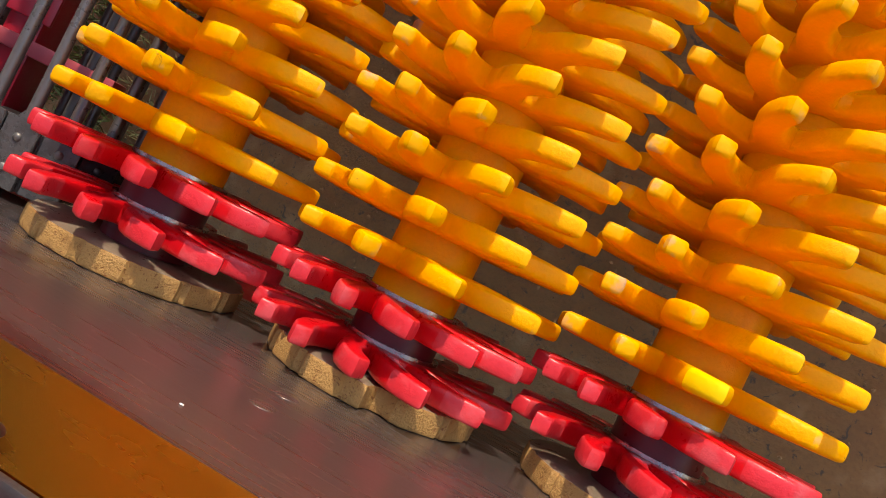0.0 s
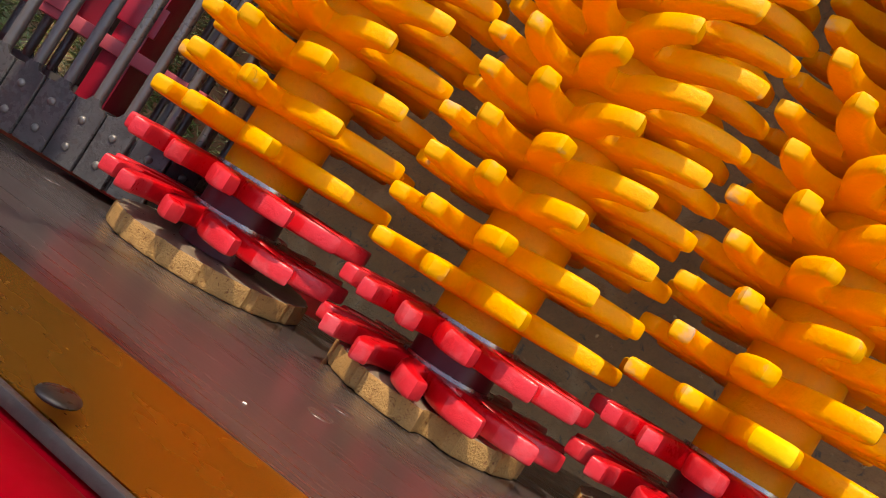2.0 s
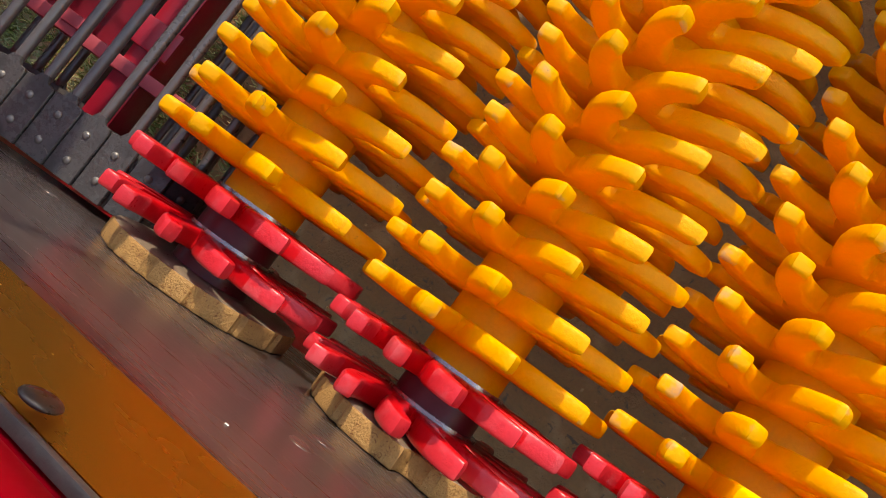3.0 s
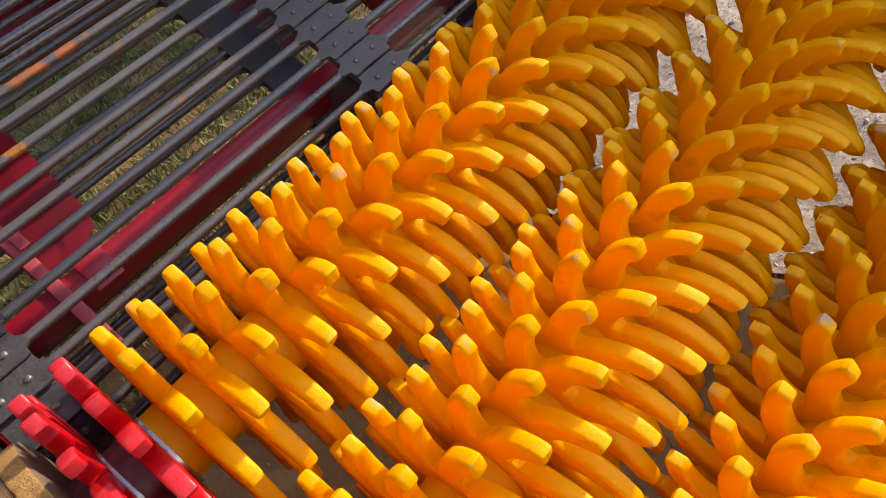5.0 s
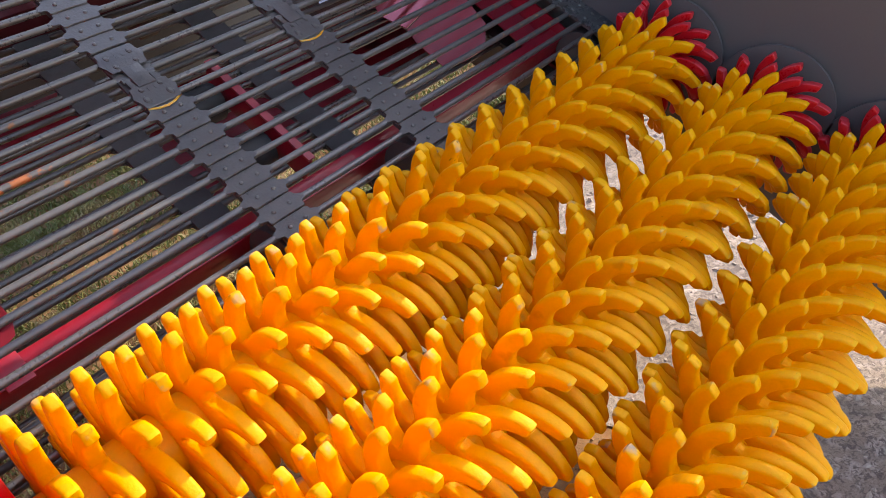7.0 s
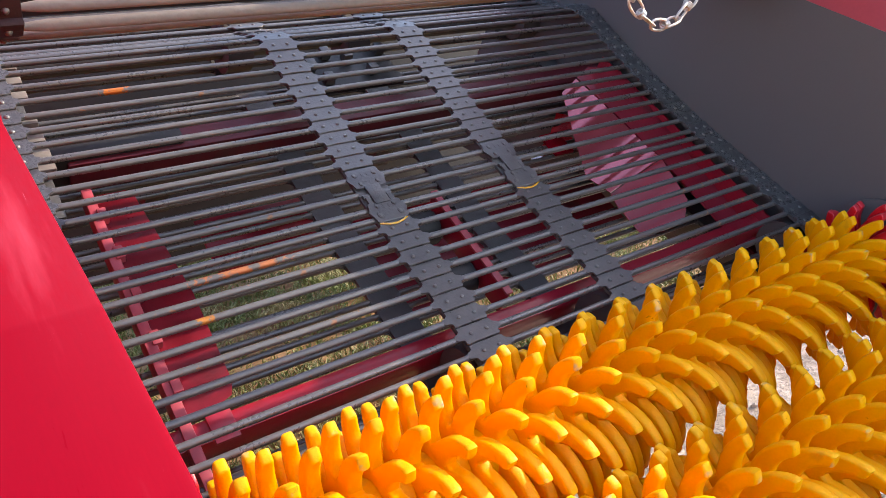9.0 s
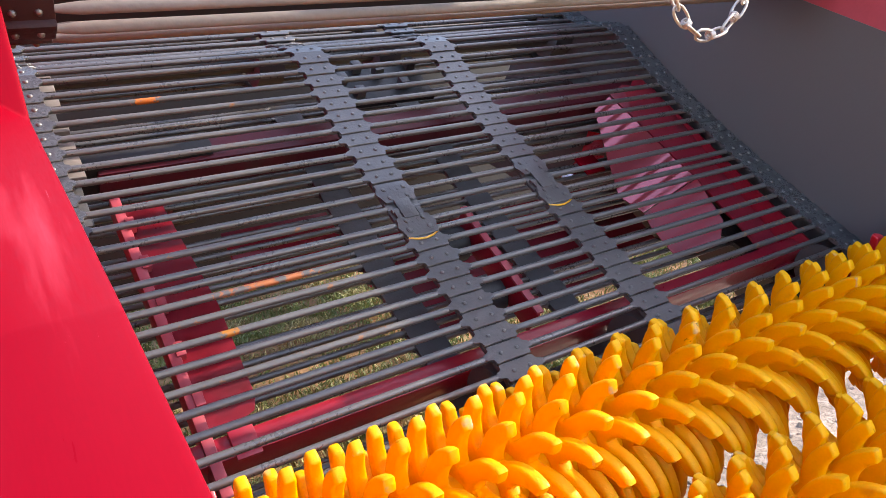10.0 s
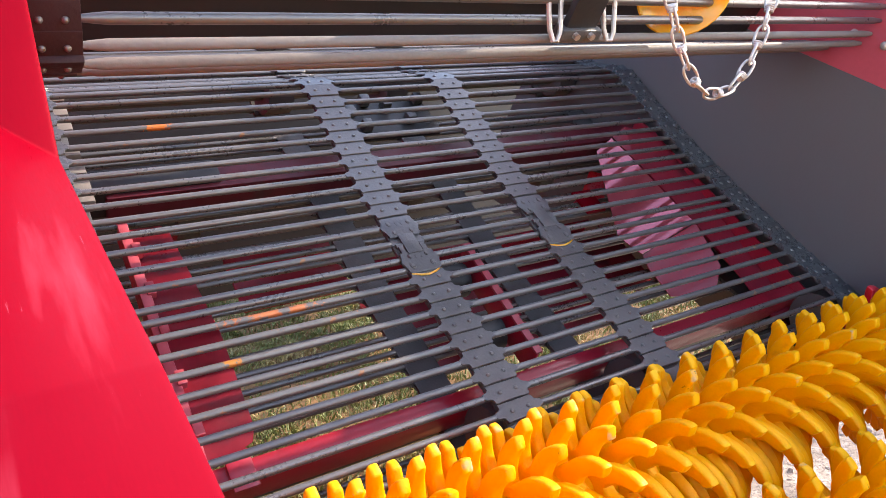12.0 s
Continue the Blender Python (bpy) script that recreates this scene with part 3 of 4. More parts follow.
for x in (-0.405,):
    part("tab", box(bmesh.new(), (x, -0.222, -0.05), (x + 0.035, -0.165, -0.044), 0.002), deep_red, beam, "small red welded tab")

rail = thing("web_side_rail", "red painted angle rail along the inside of the rod web", "rail")
bm = bmesh.new()
f = bm.faces.new([bm.verts.new((x, y, -0.060)) for x, y in ((-0.427, 0.282), (-0.427, -0.160), (-0.376, -0.160), (-0.356, -0.152), (-0.347, -0.130), (-0.343, 0.040), (-0.362, 0.270), (-0.372, 0.282))])
bmesh.ops.solidify(bm, geom=[f], thickness=0.005)
bmesh.ops.recalc_face_normals(bm, faces=bm.faces)
part("plate", bm, deep_red, rail)
# Sky sheen on flange and studs is put into their paler red.
part("flange", box(bmesh.new(), (-0.440, -0.300, -0.085), (-0.424, 0.285, -0.044), 0.002), lightened_red, rail)
for i in range(5):
    part("stud", box(bmesh.new(), (-0.430, -0.13 + i * 0.085, -0.055), (-0.416, -0.105 + i * 0.085, -0.040), 0.002), lightened_red, rail)

rib = thing("web_support_rib", "narrow red support rib under the middle of the rod web", "rib")
part("plate", prism(bmesh.new(), [(-0.165, -0.09), (0.095, -0.09), (0.095, -0.037), (-0.165, -0.037)], 0.139, 0.145, 0.001), deep_red, rib)
# The lip's paler red stands for light on the rib's top.
part("lip", box(bmesh.new(), (0.135, -0.165, -0.036), (0.150, 0.098, -0.031), 0.001), lightened_red, rib, "red lip, light on its top put into the colour")
part("guide", rod(bmesh.new(), (0.065, 0.055, -0.085), (0.128, 0.055, -0.085), 0.034, 20), black_coat, rib, "black guide wheel beside the rib")
part("guide", rod(bmesh.new(), (0.065, -0.075, -0.085), (0.128, -0.075, -0.085), 0.034, 20), black_coat, rib, "black guide wheel beside the rib")
part("axle", rod(bmesh.new(), (0.060, 0.055, -0.085), (0.142, 0.055, -0.085), 0.008, 12), link_steel, rib)
part("axle", rod(bmesh.new(), (0.060, -0.075, -0.085), (0.142, -0.075, -0.085), 0.008, 12), link_steel, rib)

chute = thing("deflector_plate", "dusty red deflector plate under the rod web", "plate")


def chute_z(x, y):
    return -0.10 + 0.5 * (x - 0.70) + 0.12 * (y - 0.10)


def sheet(points, drop=lambda x, y: 0.0):
    bm = bmesh.new()
    f = bm.faces.new([bm.verts.new((x, y, chute_z(x, y) + drop(x, y))) for x, y in points])
    bmesh.ops.triangulate(bm, faces=[f])
    bmesh.ops.solidify(bm, geom=bm.faces[:], thickness=0.004)
    bmesh.ops.recalc_face_normals(bm, faces=bm.faces)
    return bm


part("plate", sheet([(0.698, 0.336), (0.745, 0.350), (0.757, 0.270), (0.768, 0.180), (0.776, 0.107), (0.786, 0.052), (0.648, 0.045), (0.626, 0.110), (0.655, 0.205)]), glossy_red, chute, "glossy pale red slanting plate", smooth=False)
part("lower_plate", sheet([(0.786, 0.050), (0.792, -0.060), (0.760, -0.100), (0.710, -0.090), (0.664, -0.066), (0.648, 0.010), (0.648, 0.043)], lambda x, y: 0.20 * (y - 0.048)), deep_red, chute, smooth=False)
part("side_sheet", sheet([(0.749, 0.352), (0.790, 0.365), (0.872, 0.330), (0.872, -0.220), (0.805, -0.220), (0.803, -0.120), (0.789, 0.052), (0.779, 0.107), (0.771, 0.180), (0.760, 0.270)], lambda x, y: -0.42 * max(0.0, x - 0.78)), dull_red, chute, smooth=False)
wing = lambda x, y: -0.135
# Light on the two brackets is put into their brighter red.
part("bracket", sheet([(0.757, 0.368), (0.779, 0.343), (0.758, 0.292), (0.711, 0.322)], wing), red_rubber, chute, "red bracket plate, coloured bright as if sunlit", smooth=False)
part("bracket", sheet([(0.706, 0.318), (0.752, 0.284), (0.742, 0.258), (0.668, 0.302)], wing), red_rubber, chute, "red bracket plate, coloured bright as if sunlit", smooth=False)
part("flange", box(bmesh.new(), (0.873, -0.25, -0.10), (0.879, 0.40, -0.028), 0.002), deep_red, chute)
part("ledge", prism(bmesh.new(), [(-0.25, -0.135), (0.42, -0.135), (0.42, -0.127), (-0.25, -0.127)], 0.880, 0.926, 0.001), maroon, chute)
part("tab", box(bmesh.new(), (0.640, 0.225, -0.175), (0.700, 0.300, -0.168), 0.001), red_paint, chute, "small bright red tab")

# ---- second web, that hangs over the first ----
web2 = thing("haulm_web", "coarse haulm web of thick steel rods, three coloured as sunlit", "conveyor")
rods2 = [(0.066, 0.497), (0.060, 0.470), (0.0587, 0.4413), (0.0640, 0.4160), (0.115, 0.372), (0.155, 0.358)]
bm0 = bmesh.new()
xs = [-0.514, -0.502, -0.488, 0.90, 0.918, 0.93]
rings = []
for x, f in zip(xs, (0.55, 0.8, 1, 1, 0.8, 0.6)):
    rings.append([bm0.verts.new((x, 0.0064 * f * math.cos(t), 0.0064 * f * math.sin(t))) for t in (2 * math.pi * j / 12 for j in range(12))])
for u, v in zip(rings, rings[1:]):
    for j in range(12):
        bm0.faces.new((u[j], u[(j + 1) % 12], v[(j + 1) % 12], v[j]))
bm0.faces.new(rings[0][::-1])
bm0.faces.new(rings[-1])
lit_rod = part("rod", bm0.copy(), bright_rod).data
dark_rod = part("rod", bm0, rod_steel).data
for me in (lit_rod, dark_rod):
    bpy.data.objects.remove([o for o in bpy.data.objects if o.data == me][0])
clip2 = bmesh.new()
box(clip2, (-0.562, -0.004, -0.019), (-0.512, 0.004, 0.019), 0.002)
for sx in (-0.548, -0.526):
    g = bmesh.ops.create_uvsphere(clip2, u_segments=8, v_segments=5, radius=0.0038, matrix=Matrix.Translation((sx, -0.0042, 0)))
    for f in {f for v in g["verts"] for f in v.link_faces}:
        f.material_index = 1
clip_mesh = part("end_clip", clip2, (brown_plate, rivet_steel)).data
bpy.data.objects.remove([o for o in bpy.data.objects if o.data == clip_mesh][0])
for i, (y, z) in enumerate(rods2):
    # Rods 2 to 4 take the paler steel, which paints them sunlit.
    piece("rod", lit_rod if 2 <= i <= 4 else dark_rod, web2, pose(0, y, z))
    a, b = rods2[max(0, i - 1)], rods2[min(len(rods2) - 1, i + 1)]
    piece("end_clip", clip_mesh, web2, pose(0, y, z, math.degrees(math.atan2(b[1] - a[1], b[0] - a[0])) + 90), "dark riveted belt end")

hood = thing("rear_crossmember", "black steel crossmember with pressed ribs behind the haulm web", "crossmember")
bm = box(bmesh.new(), (-0.56, 0.30, 0.27), (0.93, 0.34, 0.50), 0.004)
part("plate", bm, black_coat, hood)
for z in (0.40, 0.46):
    part("tube", rod(bmesh.new(), (-0.56, 0.285, z), (0.93, 0.285, z), 0.014, 14), black_coat, hood)

# ---- side walls ----
near = thing("steel_liner", "worn sheet steel side liner with a few bolts", "liner", kind="structure")
FALL = -21.2  # the sheet's grain runs along its top edge
cf, sf = math.cos(radians(-FALL)), math.sin(radians(-FALL))


def leaf_of(points, name, mat, label=""):
    """One flat leaf of the side sheet, given along the grain, across it and outwards."""
    bm = bmesh.new()
    f = bm.faces.new([bm.verts.new((x, y, z)) for y, z, x in points])
    f.normal_update()
    if f.normal.x < 0:
        f.normal_flip()
    bmesh.ops.solidify(bm, geom=[f], thickness=0.004)
    return part(name, bm, mat, near, label, at=pose(0, 0, 0, FALL), smooth=False)


TOP_EDGE = -0.0435 + (-0.5 * sf + 0.4895 * cf)  # height of the top edge across the grain
FOLD = -0.5 * sf + 0.3835 * cf
foot = [(y * cf - z * sf, y * sf + z * cf, -0.567) for y, z in ((-0.12, -0.02), (-0.70, -0.05), (-1.25, -0.05))]
leaf_of([(-1.45, FOLD, -0.567), (-0.235, FOLD, -0.567)] + foot, "sheet", liner_steel)
# Reflected yellow is put into the colour of this leaf.
leaf_of([(-1.45, TOP_EDGE, -0.585), (-0.235, TOP_EDGE, -0.585), (-0.235, FOLD, -0.567), (-1.45, FOLD, -0.567)], "flange", amber_steel, "smooth upper flange, yellow roller reflection put into its colour")
part("fleck", box(bmesh.new(), (-0.5668, -0.5378, 0.3469), (-0.5664, -0.5354, 0.3487), 0.0001), white_fleck, near, "tiny white fleck of paint")


def bolt(parent, y, z, r, mat, x=-0.567, flat=0.28):
    bm = bmesh.new()
    bmesh.ops.create_uvsphere(bm, u_segments=16, v_segments=8, radius=r, matrix=Matrix.Translation((x, y, z)) @ Matrix.Diagonal((flat, 1, 1, 1)))
    return part("bolt", bm, mat, parent, "round-headed bolt")


PANEL = [(-1.6, 0.16), (-1.6, 0.87), (-1.10, 0.985), (-0.82, 1.056), (-0.70, 1.087), (-0.395, 1.153), (-0.352, 1.260), (-0.24, 1.62), (1.3, 1.62), (1.3, 0.16)]
panel = thing("side_panel", "glossy red painted sheet steel side panel", "panel", kind="structure", at=pose(0, 0, 0))
LIP = PANEL[1:9]
UNDER = [(y + 0.02, z - 0.112) for y, z in LIP]
bm = prism(bmesh.new(), LIP + UNDER[::-1], -0.66, -0.564, 0.004)
for v in bm.verts:
    # the fold is mitred: it climbs towards the outer edge
    if v.co.x < -0.6 and -0.66 < v.co.y < -0.34 and v.co.z > 1.08:
        v.co.y, v.co.z = v.co.y + 0.041, v.co.z + 0.068
low = {(round(y, 3), round(z, 3)) for y, z in UNDER}
for v in bm.verts:
    if v.co.x > -0.6 and any(abs(v.co.y - y) + abs(v.co.z - z) < 0.012 for y, z in low):
        v.co.x, v.co.y, v.co.z = v.co.x - 0.018, v.co.y + 0.034, v.co.z - 0.030
part("folded_top", bm, panel_paint, panel)
part("sheet", prism(bmesh.new(), [(-1.58, 0.16)] + UNDER + [(1.3, 0.16)], -0.66, -0.592), red_paint, panel)

far = thing("far_side_wall", "dark coated side wall with a red panel above", "wall", kind="structure")
mid = [(0.9, 0.165), (0.2413, 0.312), (-0.0394, 0.376), (-1.3, 0.66)]
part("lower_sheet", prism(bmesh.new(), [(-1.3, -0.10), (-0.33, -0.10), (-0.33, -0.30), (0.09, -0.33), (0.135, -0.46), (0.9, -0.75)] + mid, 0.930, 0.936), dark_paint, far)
BOLTS = ((0.088, 0.424), (0.021, 0.438), (0.30, 0.40))
CAST = [(-1.3, 1.05), (-0.555, 0.785), (-0.18, 0.632), (0.2, 0.56), (0.632, 0.60), (0.9, 0.62)]
# Haze over this panel is put into its paler red.
part("upper_sheet", prism(bmesh.new(), mid[::-1] + CAST[::-1], 0.932, 0.938), lightened_red, far)
for y, z in BOLTS:
    bm = bmesh.new()
    bmesh.ops.create_uvsphere(bm, u_segments=14, v_segments=8, radius=0.009, matrix=Matrix.Translation((0.931, y, z)) @ Matrix.Diagonal((0.6, 1, 1, 1)))
    part("bolt", bm, zinc, far, "bright round-headed bolt")


# Added sheet whose shadow darkens the grass further back.
skirt = thing("chassis_skirt", "dark red sheet added behind the rear wall to shade the grass", "panel", kind="structure", at=pose(0, 0, 0))
part("sheet", box(bmesh.new(), (0.95, 1.50, 0.16), (0.96, 3.4, 1.3), 0.002), deep_red, skirt)
part("leg", box(bmesh.new(), (0.95, 2.2, -0.02), (0.99, 2.28, 0.2), 0.003), deep_red, skirt)

# Added wall: keeps sky light from behind off the space below the web.
rear = thing("wall_rear", "dark rear wall added to close the frame and block the sky", "wall", kind="structure", at=pose(0, 0, 0))
part("sheet", box(bmesh.new(), (-0.66, 1.20, 0.54), (1.60, 1.21, 1.62)), black_coat, rear)


# Added out of view to cast a shadow band on liner and rods.
over = thing("far_top_rail", "unseen dark rail added above the far side wall to cast shade", "rail")
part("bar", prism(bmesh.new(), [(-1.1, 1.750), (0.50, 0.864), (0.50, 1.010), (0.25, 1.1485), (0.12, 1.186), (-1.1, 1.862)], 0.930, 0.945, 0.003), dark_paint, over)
for y0 in (-0.9, 0.47):
    z0 = 1.141 - 0.554 * y0
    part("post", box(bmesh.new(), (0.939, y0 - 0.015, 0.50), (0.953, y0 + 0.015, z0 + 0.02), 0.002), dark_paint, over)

# ---- members seen below the web ----
beam2 = thing("upper_cross_beam", "dark red painted channel across the frame under the web", "beam")
part("channel", box(bmesh.new(), (-0.44, 0.36, -0.125), (0.90, 0.43, -0.06), 0.005), maroon, beam2)
# Slats added for white slivers of light, tilted to reflect the sky.
for x0, x1, y0, y1, w in ((0.32, 0.354, 0.328, 0.312, 0.012), (0.276, 0.307, 0.316, 0.299, 0.012), (0.276, 0.357, 0.278, 0.246, 0.006)):
    part("slat", sheet([(x0, y0 + w / 2), (x1, y1 + w / 2), (x1, y1 - w / 2), (x0, y0 - w / 2)], lambda x, y: 0.179), light_sliver, beam2, "mirror-bright slat added for a sliver of light", smooth=False)
pan = thing("under_pan", "dusty brown-red sheet steel pan below the web", "pan")
part("sheet", box(bmesh.new(), (0.10, 0.03, -0.365), (0.68, 0.30, -0.357), 0.002), dull_red, pan)
part("sheet", box(bmesh.new(), (0.682, 0.10, -0.367), (0.90, 0.30, -0.359), 0.002), dull_red, pan)
part("upstand", box(bmesh.new(), (0.10, 0.30, -0.40), (0.78, 0.308, -0.30), 0.002), deep_red, pan)
# More added slats, for the pale pink slivers of light.
for x0, x1, y0, w in ((0.615, 0.664, 0.302, 0.010), (0.623, 0.676, 0.277, 0.009), (0.666, 0.694, 0.228, 0.005), (0.680, 0.712, 0.205, 0.006)):
    part("slat", sheet([(x0, y0 + w / 2), (x1, y0 - 0.022 + w / 2), (x1, y0 - 0.022 - w / 2), (x0, y0 - w / 2)], lambda x, y: -0.11), light_sliver, pan, "mirror-bright slat added for a sliver of light", smooth=False)
pan2 = thing("under_plate", "dusty brown-red steel plate below the web", "plate")
part("sheet", box(bmesh.new(), (-0.20, 0.27, -0.345), (0.05, 0.42, -0.337), 0.002), deep_red, pan2)
axle = thing("axle_tube", "black steel tube below the upper half of the web", "tube")
part("tube", rod(bmesh.new(), (-0.50, 0.48, -0.24), (0.90, 0.48, -0.24), 0.045, 20), dark_paint, axle)
for x in (-0.30, 0.24, 0.66):
    part("clamp", box(bmesh.new(), (x, 0.42, -0.29), (x + 0.05, 0.54, -0.19), 0.006), link_steel, axle, "dark bolted clamp")
    for dy in (0.435, 0.525):
        part("bolt", rod(bmesh.new(), (x + 0.025, dy, -0.19), (x + 0.025, dy, -0.178), 0.009, 6), rivet_steel, axle)

gear = thing("drive_bracket", "grey steel drive bracket with hexagon bolts beside the web", "bracket")
part("plate", box(bmesh.new(), (-0.565, 0.25, -0.075), (-0.47, 0.60, -0.062), 0.003), link_steel, gear)
for y in (0.594, 0.553, 0.511, 0.443, 0.397, 0.355, 0.328):
    part("pad", box(bmesh.new(), (-0.494, y - 0.012, -0.034), (-0.464, y + 0.012, -0.017), 0.003), bright_rod, gear, "worn grey steel pad")
part("housing", box(bmesh.new(), (-0.47, 0.37, -0.115), (-0.24, 0.42, -0.045), 0.006), black_coat, gear, "black bracket housing")

# ---- liner bolts ----
for y, z, r in ((-0.5739, 0.2882, 0.0090), (-0.5858, 0.2472, 0.0090), (-0.263, 0.066, 0.008), (-0.80, 0.39, 0.0085), (-0.815, 0.35, 0.0085)):
    bolt(near, y, z, r, liner_steel, flat=0.14)
for y, z in ((-0.4822, 0.4395), (-0.20, 0.325), (-0.78, 0.55)):
    bolt(near, y, z, 0.0095, black_rubber, -0.5745)
trim = thing("liner_edge_strip", "grey steel edge strip along the top of the liner", "strip")
bm = prism(bmesh.new(), [(-1.25, 0.738), (-0.14, 0.307), (-0.14, 0.312), (-1.25, 0.743)], -0.5900, -0.5835, 0.001)
part("strip", bm, link_steel, trim)


# ---- chain, hooks and amber scoop over the far side ----
def oval(long, wide, wire):
    bm = bmesh.new()
    pts = []
    for k in range(20):
        a = 2 * math.pi * k / 20
        c, s = math.cos(a), math.sin(a)
        pts.append((wide * abs(c) ** 0.8 * (1 if c >= 0 else -1), 0, long * abs(s) ** 0.75 * (1 if s >= 0 else -1)))
    return tube(bm, pts, wire, 8, closed=True)


chain = thing("hanging_chain", "zinc-plated steel knotted chain hanging in a loop", "chain", at=pose(0, 0, 0))
link_oval = part("link", oval(0.0138, 0.0064, 0.0017), zinc).data
knot_bm = bmesh.new()
for dz in (-0.0025, 0.0, 0.0025):
    tube(knot_bm, [(0.0042 * math.cos(2 * math.pi * k / 12), 0.0042 * math.sin(2 * math.pi * k / 12), dz) for k in range(12)], 0.0017, 6, closed=True)
knot = part("knot", knot_bm, zinc).data
for me in (link_oval, knot):
    bpy.data.objects.remove([o for o in bpy.data.objects if o.data == me][0])
A, B = Vector((-0.002, -0.47, 1.385)), Vector((0.232, -0.47, 1.385))
low_point = Vector((0.105, -0.47, 1.166))
drop = (A.z + B.z) / 2 - low_point.z
mid_x = low_point.x
curve = []
for k in range(81):
    x = A.x + (B.x - A.x) * k / 80
    half = (mid_x - A.x) if x < mid_x else (B.x - mid_x)
    u = abs(x - mid_x) / half
    curve.append(Vector((x, A.y + (B.y - A.y) * k / 80, low_point.z + (0.55 * u * u + 0.45 * u ** 4) * drop)))
run = [0.0]
for p, q in zip(curve, curve[1:]):
    run.append(run[-1] + (q - p).length)


def on_curve(s):
    k = max(1, min(80, next((i for i, r in enumerate(run) if r >= s), 80)))
    f = (s - run[k - 1]) / max(1e-6, run[k] - run[k - 1])
    return curve[k - 1].lerp(curve[k], f), (curve[k] - curve[k - 1]).normalized()


s, i = 0.006, 0
while s < run[-1]:
    p, d = on_curve(s)
    turn = d.to_track_quat("Z", "Y").to_matrix().to_4x4() @ pose(0, 0, 0, 0, 0, 90 * (i % 2) + 25)
    piece("link", link_oval, chain, Matrix.Translation(p) @ turn)
    if i % 2:
        p2, d2 = on_curve(min(run[-1], s + 0.0111))
        piece("knot", knot, chain, Matrix.Translation(p2) @ d2.to_track_quat("Z", "Y").to_matrix().to_4x4())
    s += 0.0225
    i += 1

# a rail above the view, from which chain and hooks hang
rail2 = thing("top_rail", "dark steel rail across the machine above the haulm web", "rail", at=pose(0, 0, 0))
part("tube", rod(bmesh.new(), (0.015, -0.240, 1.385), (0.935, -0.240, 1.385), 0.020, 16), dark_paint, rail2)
part("bar", rod(bmesh.new(), (-0.02, -0.470, 1.395), (0.30, -0.470, 1.395), 0.010, 12), dark_paint, rail2)
for x in (0.03, 0.29):
    part("arm", box(bmesh.new(), (x - 0.008, -0.470, 1.388), (x + 0.008, -0.235, 1.402), 0.002), dark_paint, rail2)
for x in (0.085, 0.190):
    hook = thing("wire_hook", "zinc-plated bent wire hook hanging from the top rail", "hook", "wire hooks", at=pose(x * 0.96 - 0.025, -0.240, 0))
    pts = [(0.0, 0.0, 1.372), (0.0, 0.0, 1.28), (0.001, 0.0, 1.252), (0.006, -0.001, 1.237), (0.012, -0.002, 1.236), (0.017, -0.003, 1.248), (0.018, -0.004, 1.29)]
    part("wire", tube(bmesh.new(), pts, 0.0036, 8), zinc, hook)

clamp = thing("rod_clamp", "black steel clamp with two bright bolts on the haulm web", "clamp")
part("plate", box(bmesh.new(), (0.085, 0.040, 0.452), (0.140, 0.052, 0.545), 0.002), black_coat, clamp)
part("jaw", box(bmesh.new(), (0.075, 0.032, 0.452), (0.148, 0.054, 0.470), 0.003), link_steel, clamp)
for x in (0.098, 0.126):
    part("bolt", rod(bmesh.new(), (x, 0.034, 0.463), (x, 0.026, 0.463), 0.0055, 6), zinc, clamp, "bright hexagon bolt")

scoop = thing("amber_scoop", "translucent amber plastic scoop with a rounded lip", "scoop", at=look((0.336, -0.234, 1.307), (0.09, -0.70, 1.10)))
bm = bmesh.new()
prof = [(0.030, 0.024), (0.056, 0.018), (0.070, 0.008), (0.076, 0.002), (0.0765, -0.001), (0.074, -0.002), (0.067, 0.004), (0.052, 0.013), (0.026, 0.019)]
rings = [[bm.verts.new((r * math.cos(t), r * 0.92 * math.sin(t), z)) for t in (2 * math.pi * k / 28 for k in range(28))] for r, z in prof]
for u, v in zip(rings, rings[1:]):
    for k in range(28):
        bm.faces.new((u[k], u[(k + 1) % 28], v[(k + 1) % 28], v[k]))
bm.faces.new(rings[0])
bm.faces.new(rings[-1][::-1])
bmesh.ops.recalc_face_normals(bm, faces=bm.faces)
part("bowl", bm, amber, scoop)
part("bracket", box(bmesh.new(), (-0.012, 0.03, 0.0245), (0.012, 0.085, 0.034), 0.003), dark_paint, scoop, "dark steel bracket")

# ---- ground ----
ground = bmesh.new()
bmesh.ops.create_grid(ground, x_segments=200, y_segments=200, size=3.2)
for v in ground.verts:
    v.co.z = 0.02 * noise.noise(v.co * 3) + 0.008 * noise.noise(v.co * 14)
g2 = bmesh.ops.extrude_edge_only(ground, edges=[e for e in ground.edges if e.is_boundary])
for v in [x for x in g2["geom"] if isinstance(x, bmesh.types.BMVert)]:
    v.co *= 250
    v.co.z = 0
bmesh.ops.recalc_face_normals(ground, faces=ground.faces)
tagged(part("ground", ground, soil), "bare stony soil with thin grass", "ground", kind="structure")


def ground_z(x, y):
    p = Vector((x, y, 0))
    return 0.02 * noise.noise(p * 3) + 0.008 * noise.noise(p * 14)


bed = bmesh.new()
bmesh.ops.create_grid(bed, x_segments=110, y_segments=90, size=1.0, matrix=Matrix.Translation((1.55, -0.45, 0)) @ Matrix.Diagonal((1.1, 1.0, 1, 1)))
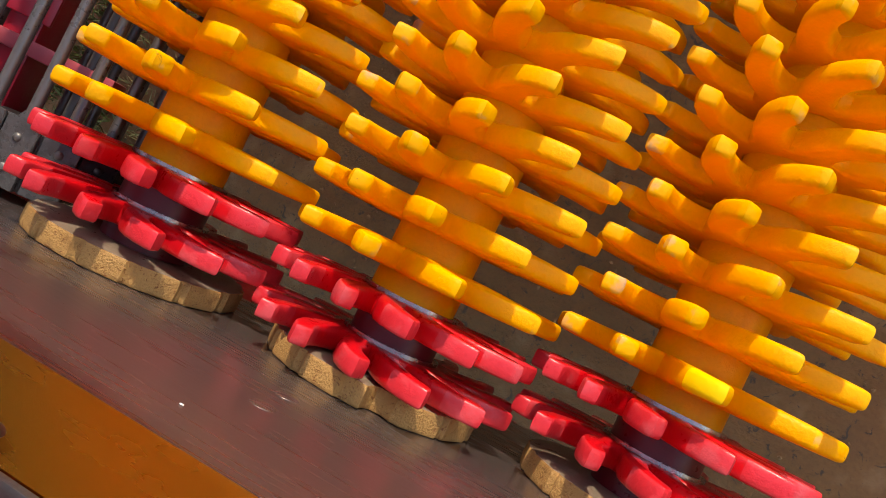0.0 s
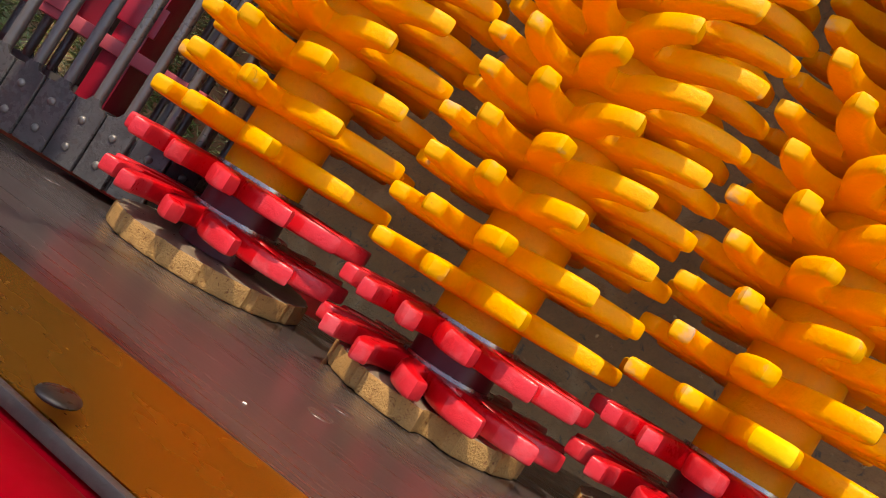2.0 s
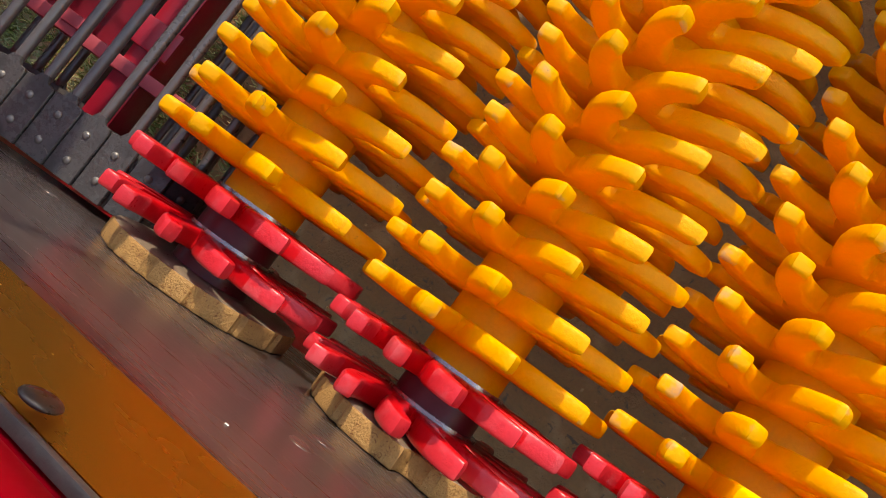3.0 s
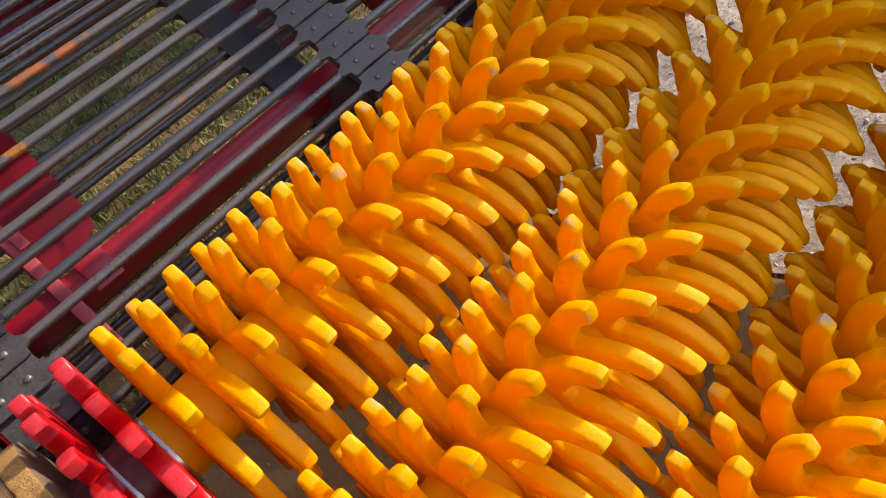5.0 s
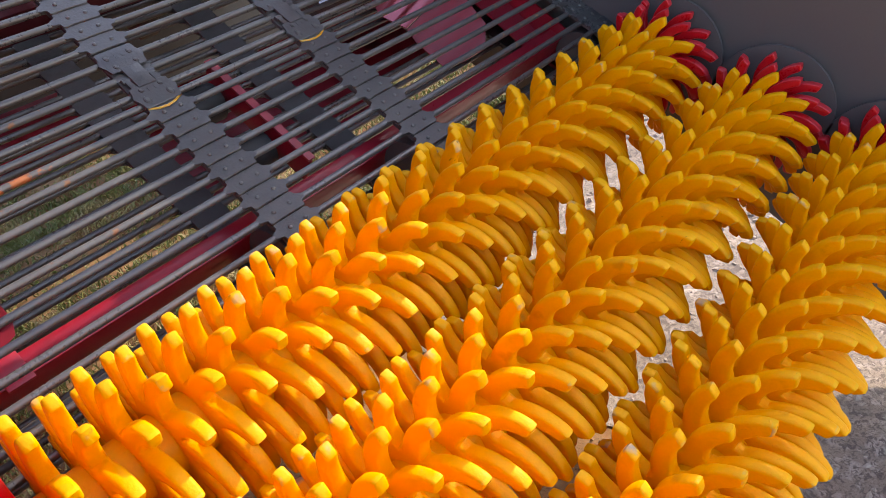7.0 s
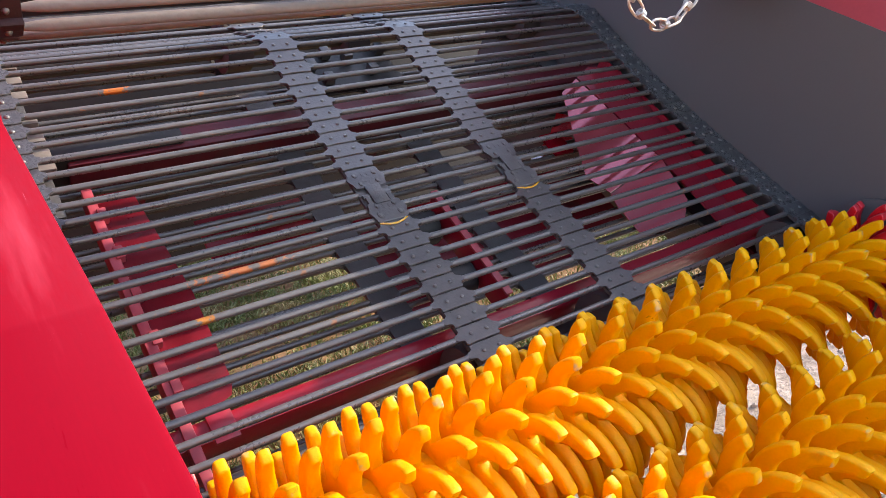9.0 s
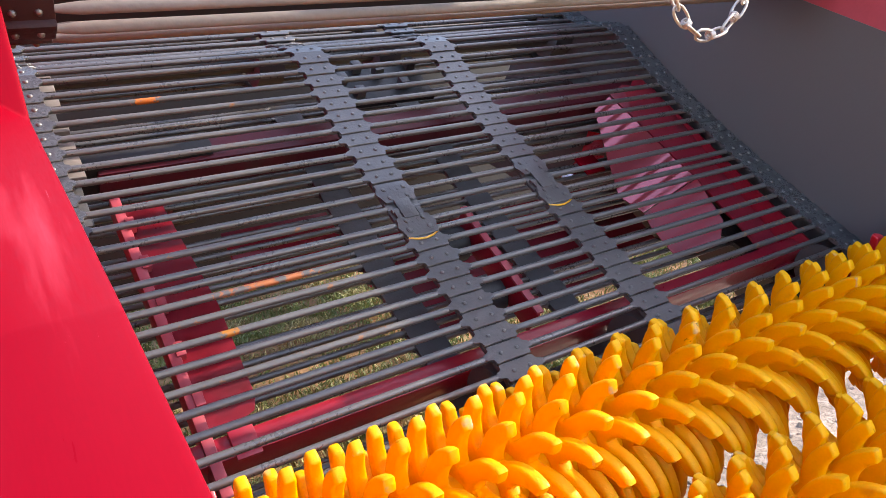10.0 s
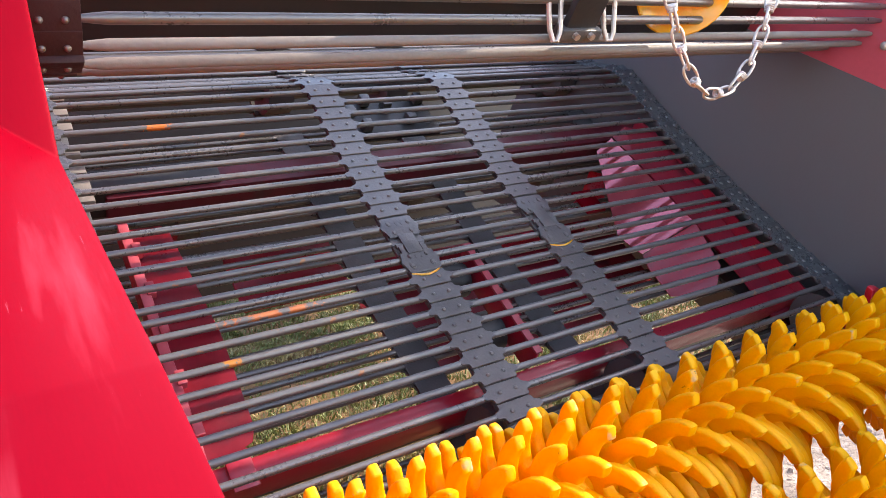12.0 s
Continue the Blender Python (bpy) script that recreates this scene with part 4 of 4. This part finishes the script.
for v in bed.verts:
    v.co.x += 0.05 * noise.noise(v.co * 4) if v.co.x < 0.5 else 0.0
    v.co.z = ground_z(v.co.x, v.co.y) + 0.006 + 0.006 * noise.noise(v.co * 40)
tagged(part("gravel_path", bed, gravel_bed), "pale fine gravel path beside the soil", "path", kind="structure")

rng = random.Random(8)
verts, faces = [], []
while len(faces) < 170000:
    cx, cy = rng.uniform(-1.0, 2.6), rng.uniform(-0.1, 3.1)
    if cy < 0.30 + 0.25 * max(0.0, cx) and cx < 3.0 - cy:
        continue
    if noise.noise(Vector((cx * 2.2, cy * 2.2, 3))) + 0.30 < rng.uniform(-0.45, 0.35):
        continue
    for _ in range(rng.randint(4, 11)):
        x, y = cx + rng.gauss(0, 0.018), cy + rng.gauss(0, 0.018)
        a, h, w = rng.uniform(0, 6.28), rng.uniform(0.012, 0.045), rng.uniform(0.0012, 0.0035)
        lx, ly = rng.gauss(0, 0.6) * h, rng.gauss(0, 0.6) * h
        z = ground_z(x, y) - 0.003
        dx, dy = math.cos(a) * w, math.sin(a) * w
        n = len(verts)
        verts += [(x - dx, y - dy, z), (x + dx, y + dy, z), (x + lx * 0.4 + dx * 0.8, y + ly * 0.4 + dy * 0.8, z + h * 0.6), (x + lx * 0.4 - dx * 0.8, y + ly * 0.4 - dy * 0.8, z + h * 0.6), (x + lx, y + ly, z + h)]
        faces += [(n, n + 1, n + 2, n + 3), (n + 3, n + 2, n + 4)]
me = bpy.data.meshes.new("grass")
me.from_pydata(verts, [], faces)
me.materials.append(leaf)
tagged(new("grass", me), "short green and straw-coloured grass on stony soil", "grass", kind="stuff")

verts, faces = [], []
base = bmesh.new()
bmesh.ops.create_icosphere(base, subdivisions=1, radius=1.0)
bv, bf = [v.co.copy() for v in base.verts], [[v.index for v in f.verts] for f in base.faces]
base.free()
slots = []
for _ in range(17000):
    far_end = rng.random() < 0.9
    x, y = (rng.uniform(0.45, 2.2), rng.uniform(-1.2, 0.5)) if far_end else (rng.uniform(-0.9, 0.4), rng.uniform(-1.3, 0.5))
    r = min(0.016, 0.0022 + rng.expovariate(1 / (0.0026 if far_end else 0.0009)))
    sx, sy, sz = (rng.uniform(0.6, 1.3) for _ in range(3))
    m = Euler((rng.uniform(0, 6), rng.uniform(0, 6), rng.uniform(0, 6))).to_matrix()
    z = ground_z(x, y)
    n = len(verts)
    for v in bv:
        p = m @ (Vector((v.x * sx, v.y * sy, v.z * sz * 0.7)) * r * rng.uniform(0.75, 1.1))
        verts.append((x + p.x, y + p.y, z + 0.2 * r + p.z))
    faces += [[n + k for k in f] for f in bf]
    slots += [0 if far_end and x > 0.35 else 1] * len(bf)
me = bpy.data.meshes.new("gravel")
me.from_pydata(verts, [], faces)
me.materials.append(stone)
me.materials.append(dull_stone)
me.polygons.foreach_set("material_index", slots)
tagged(new("gravel", me), "pale angular gravel scattered on soil", "gravel", kind="stuff")
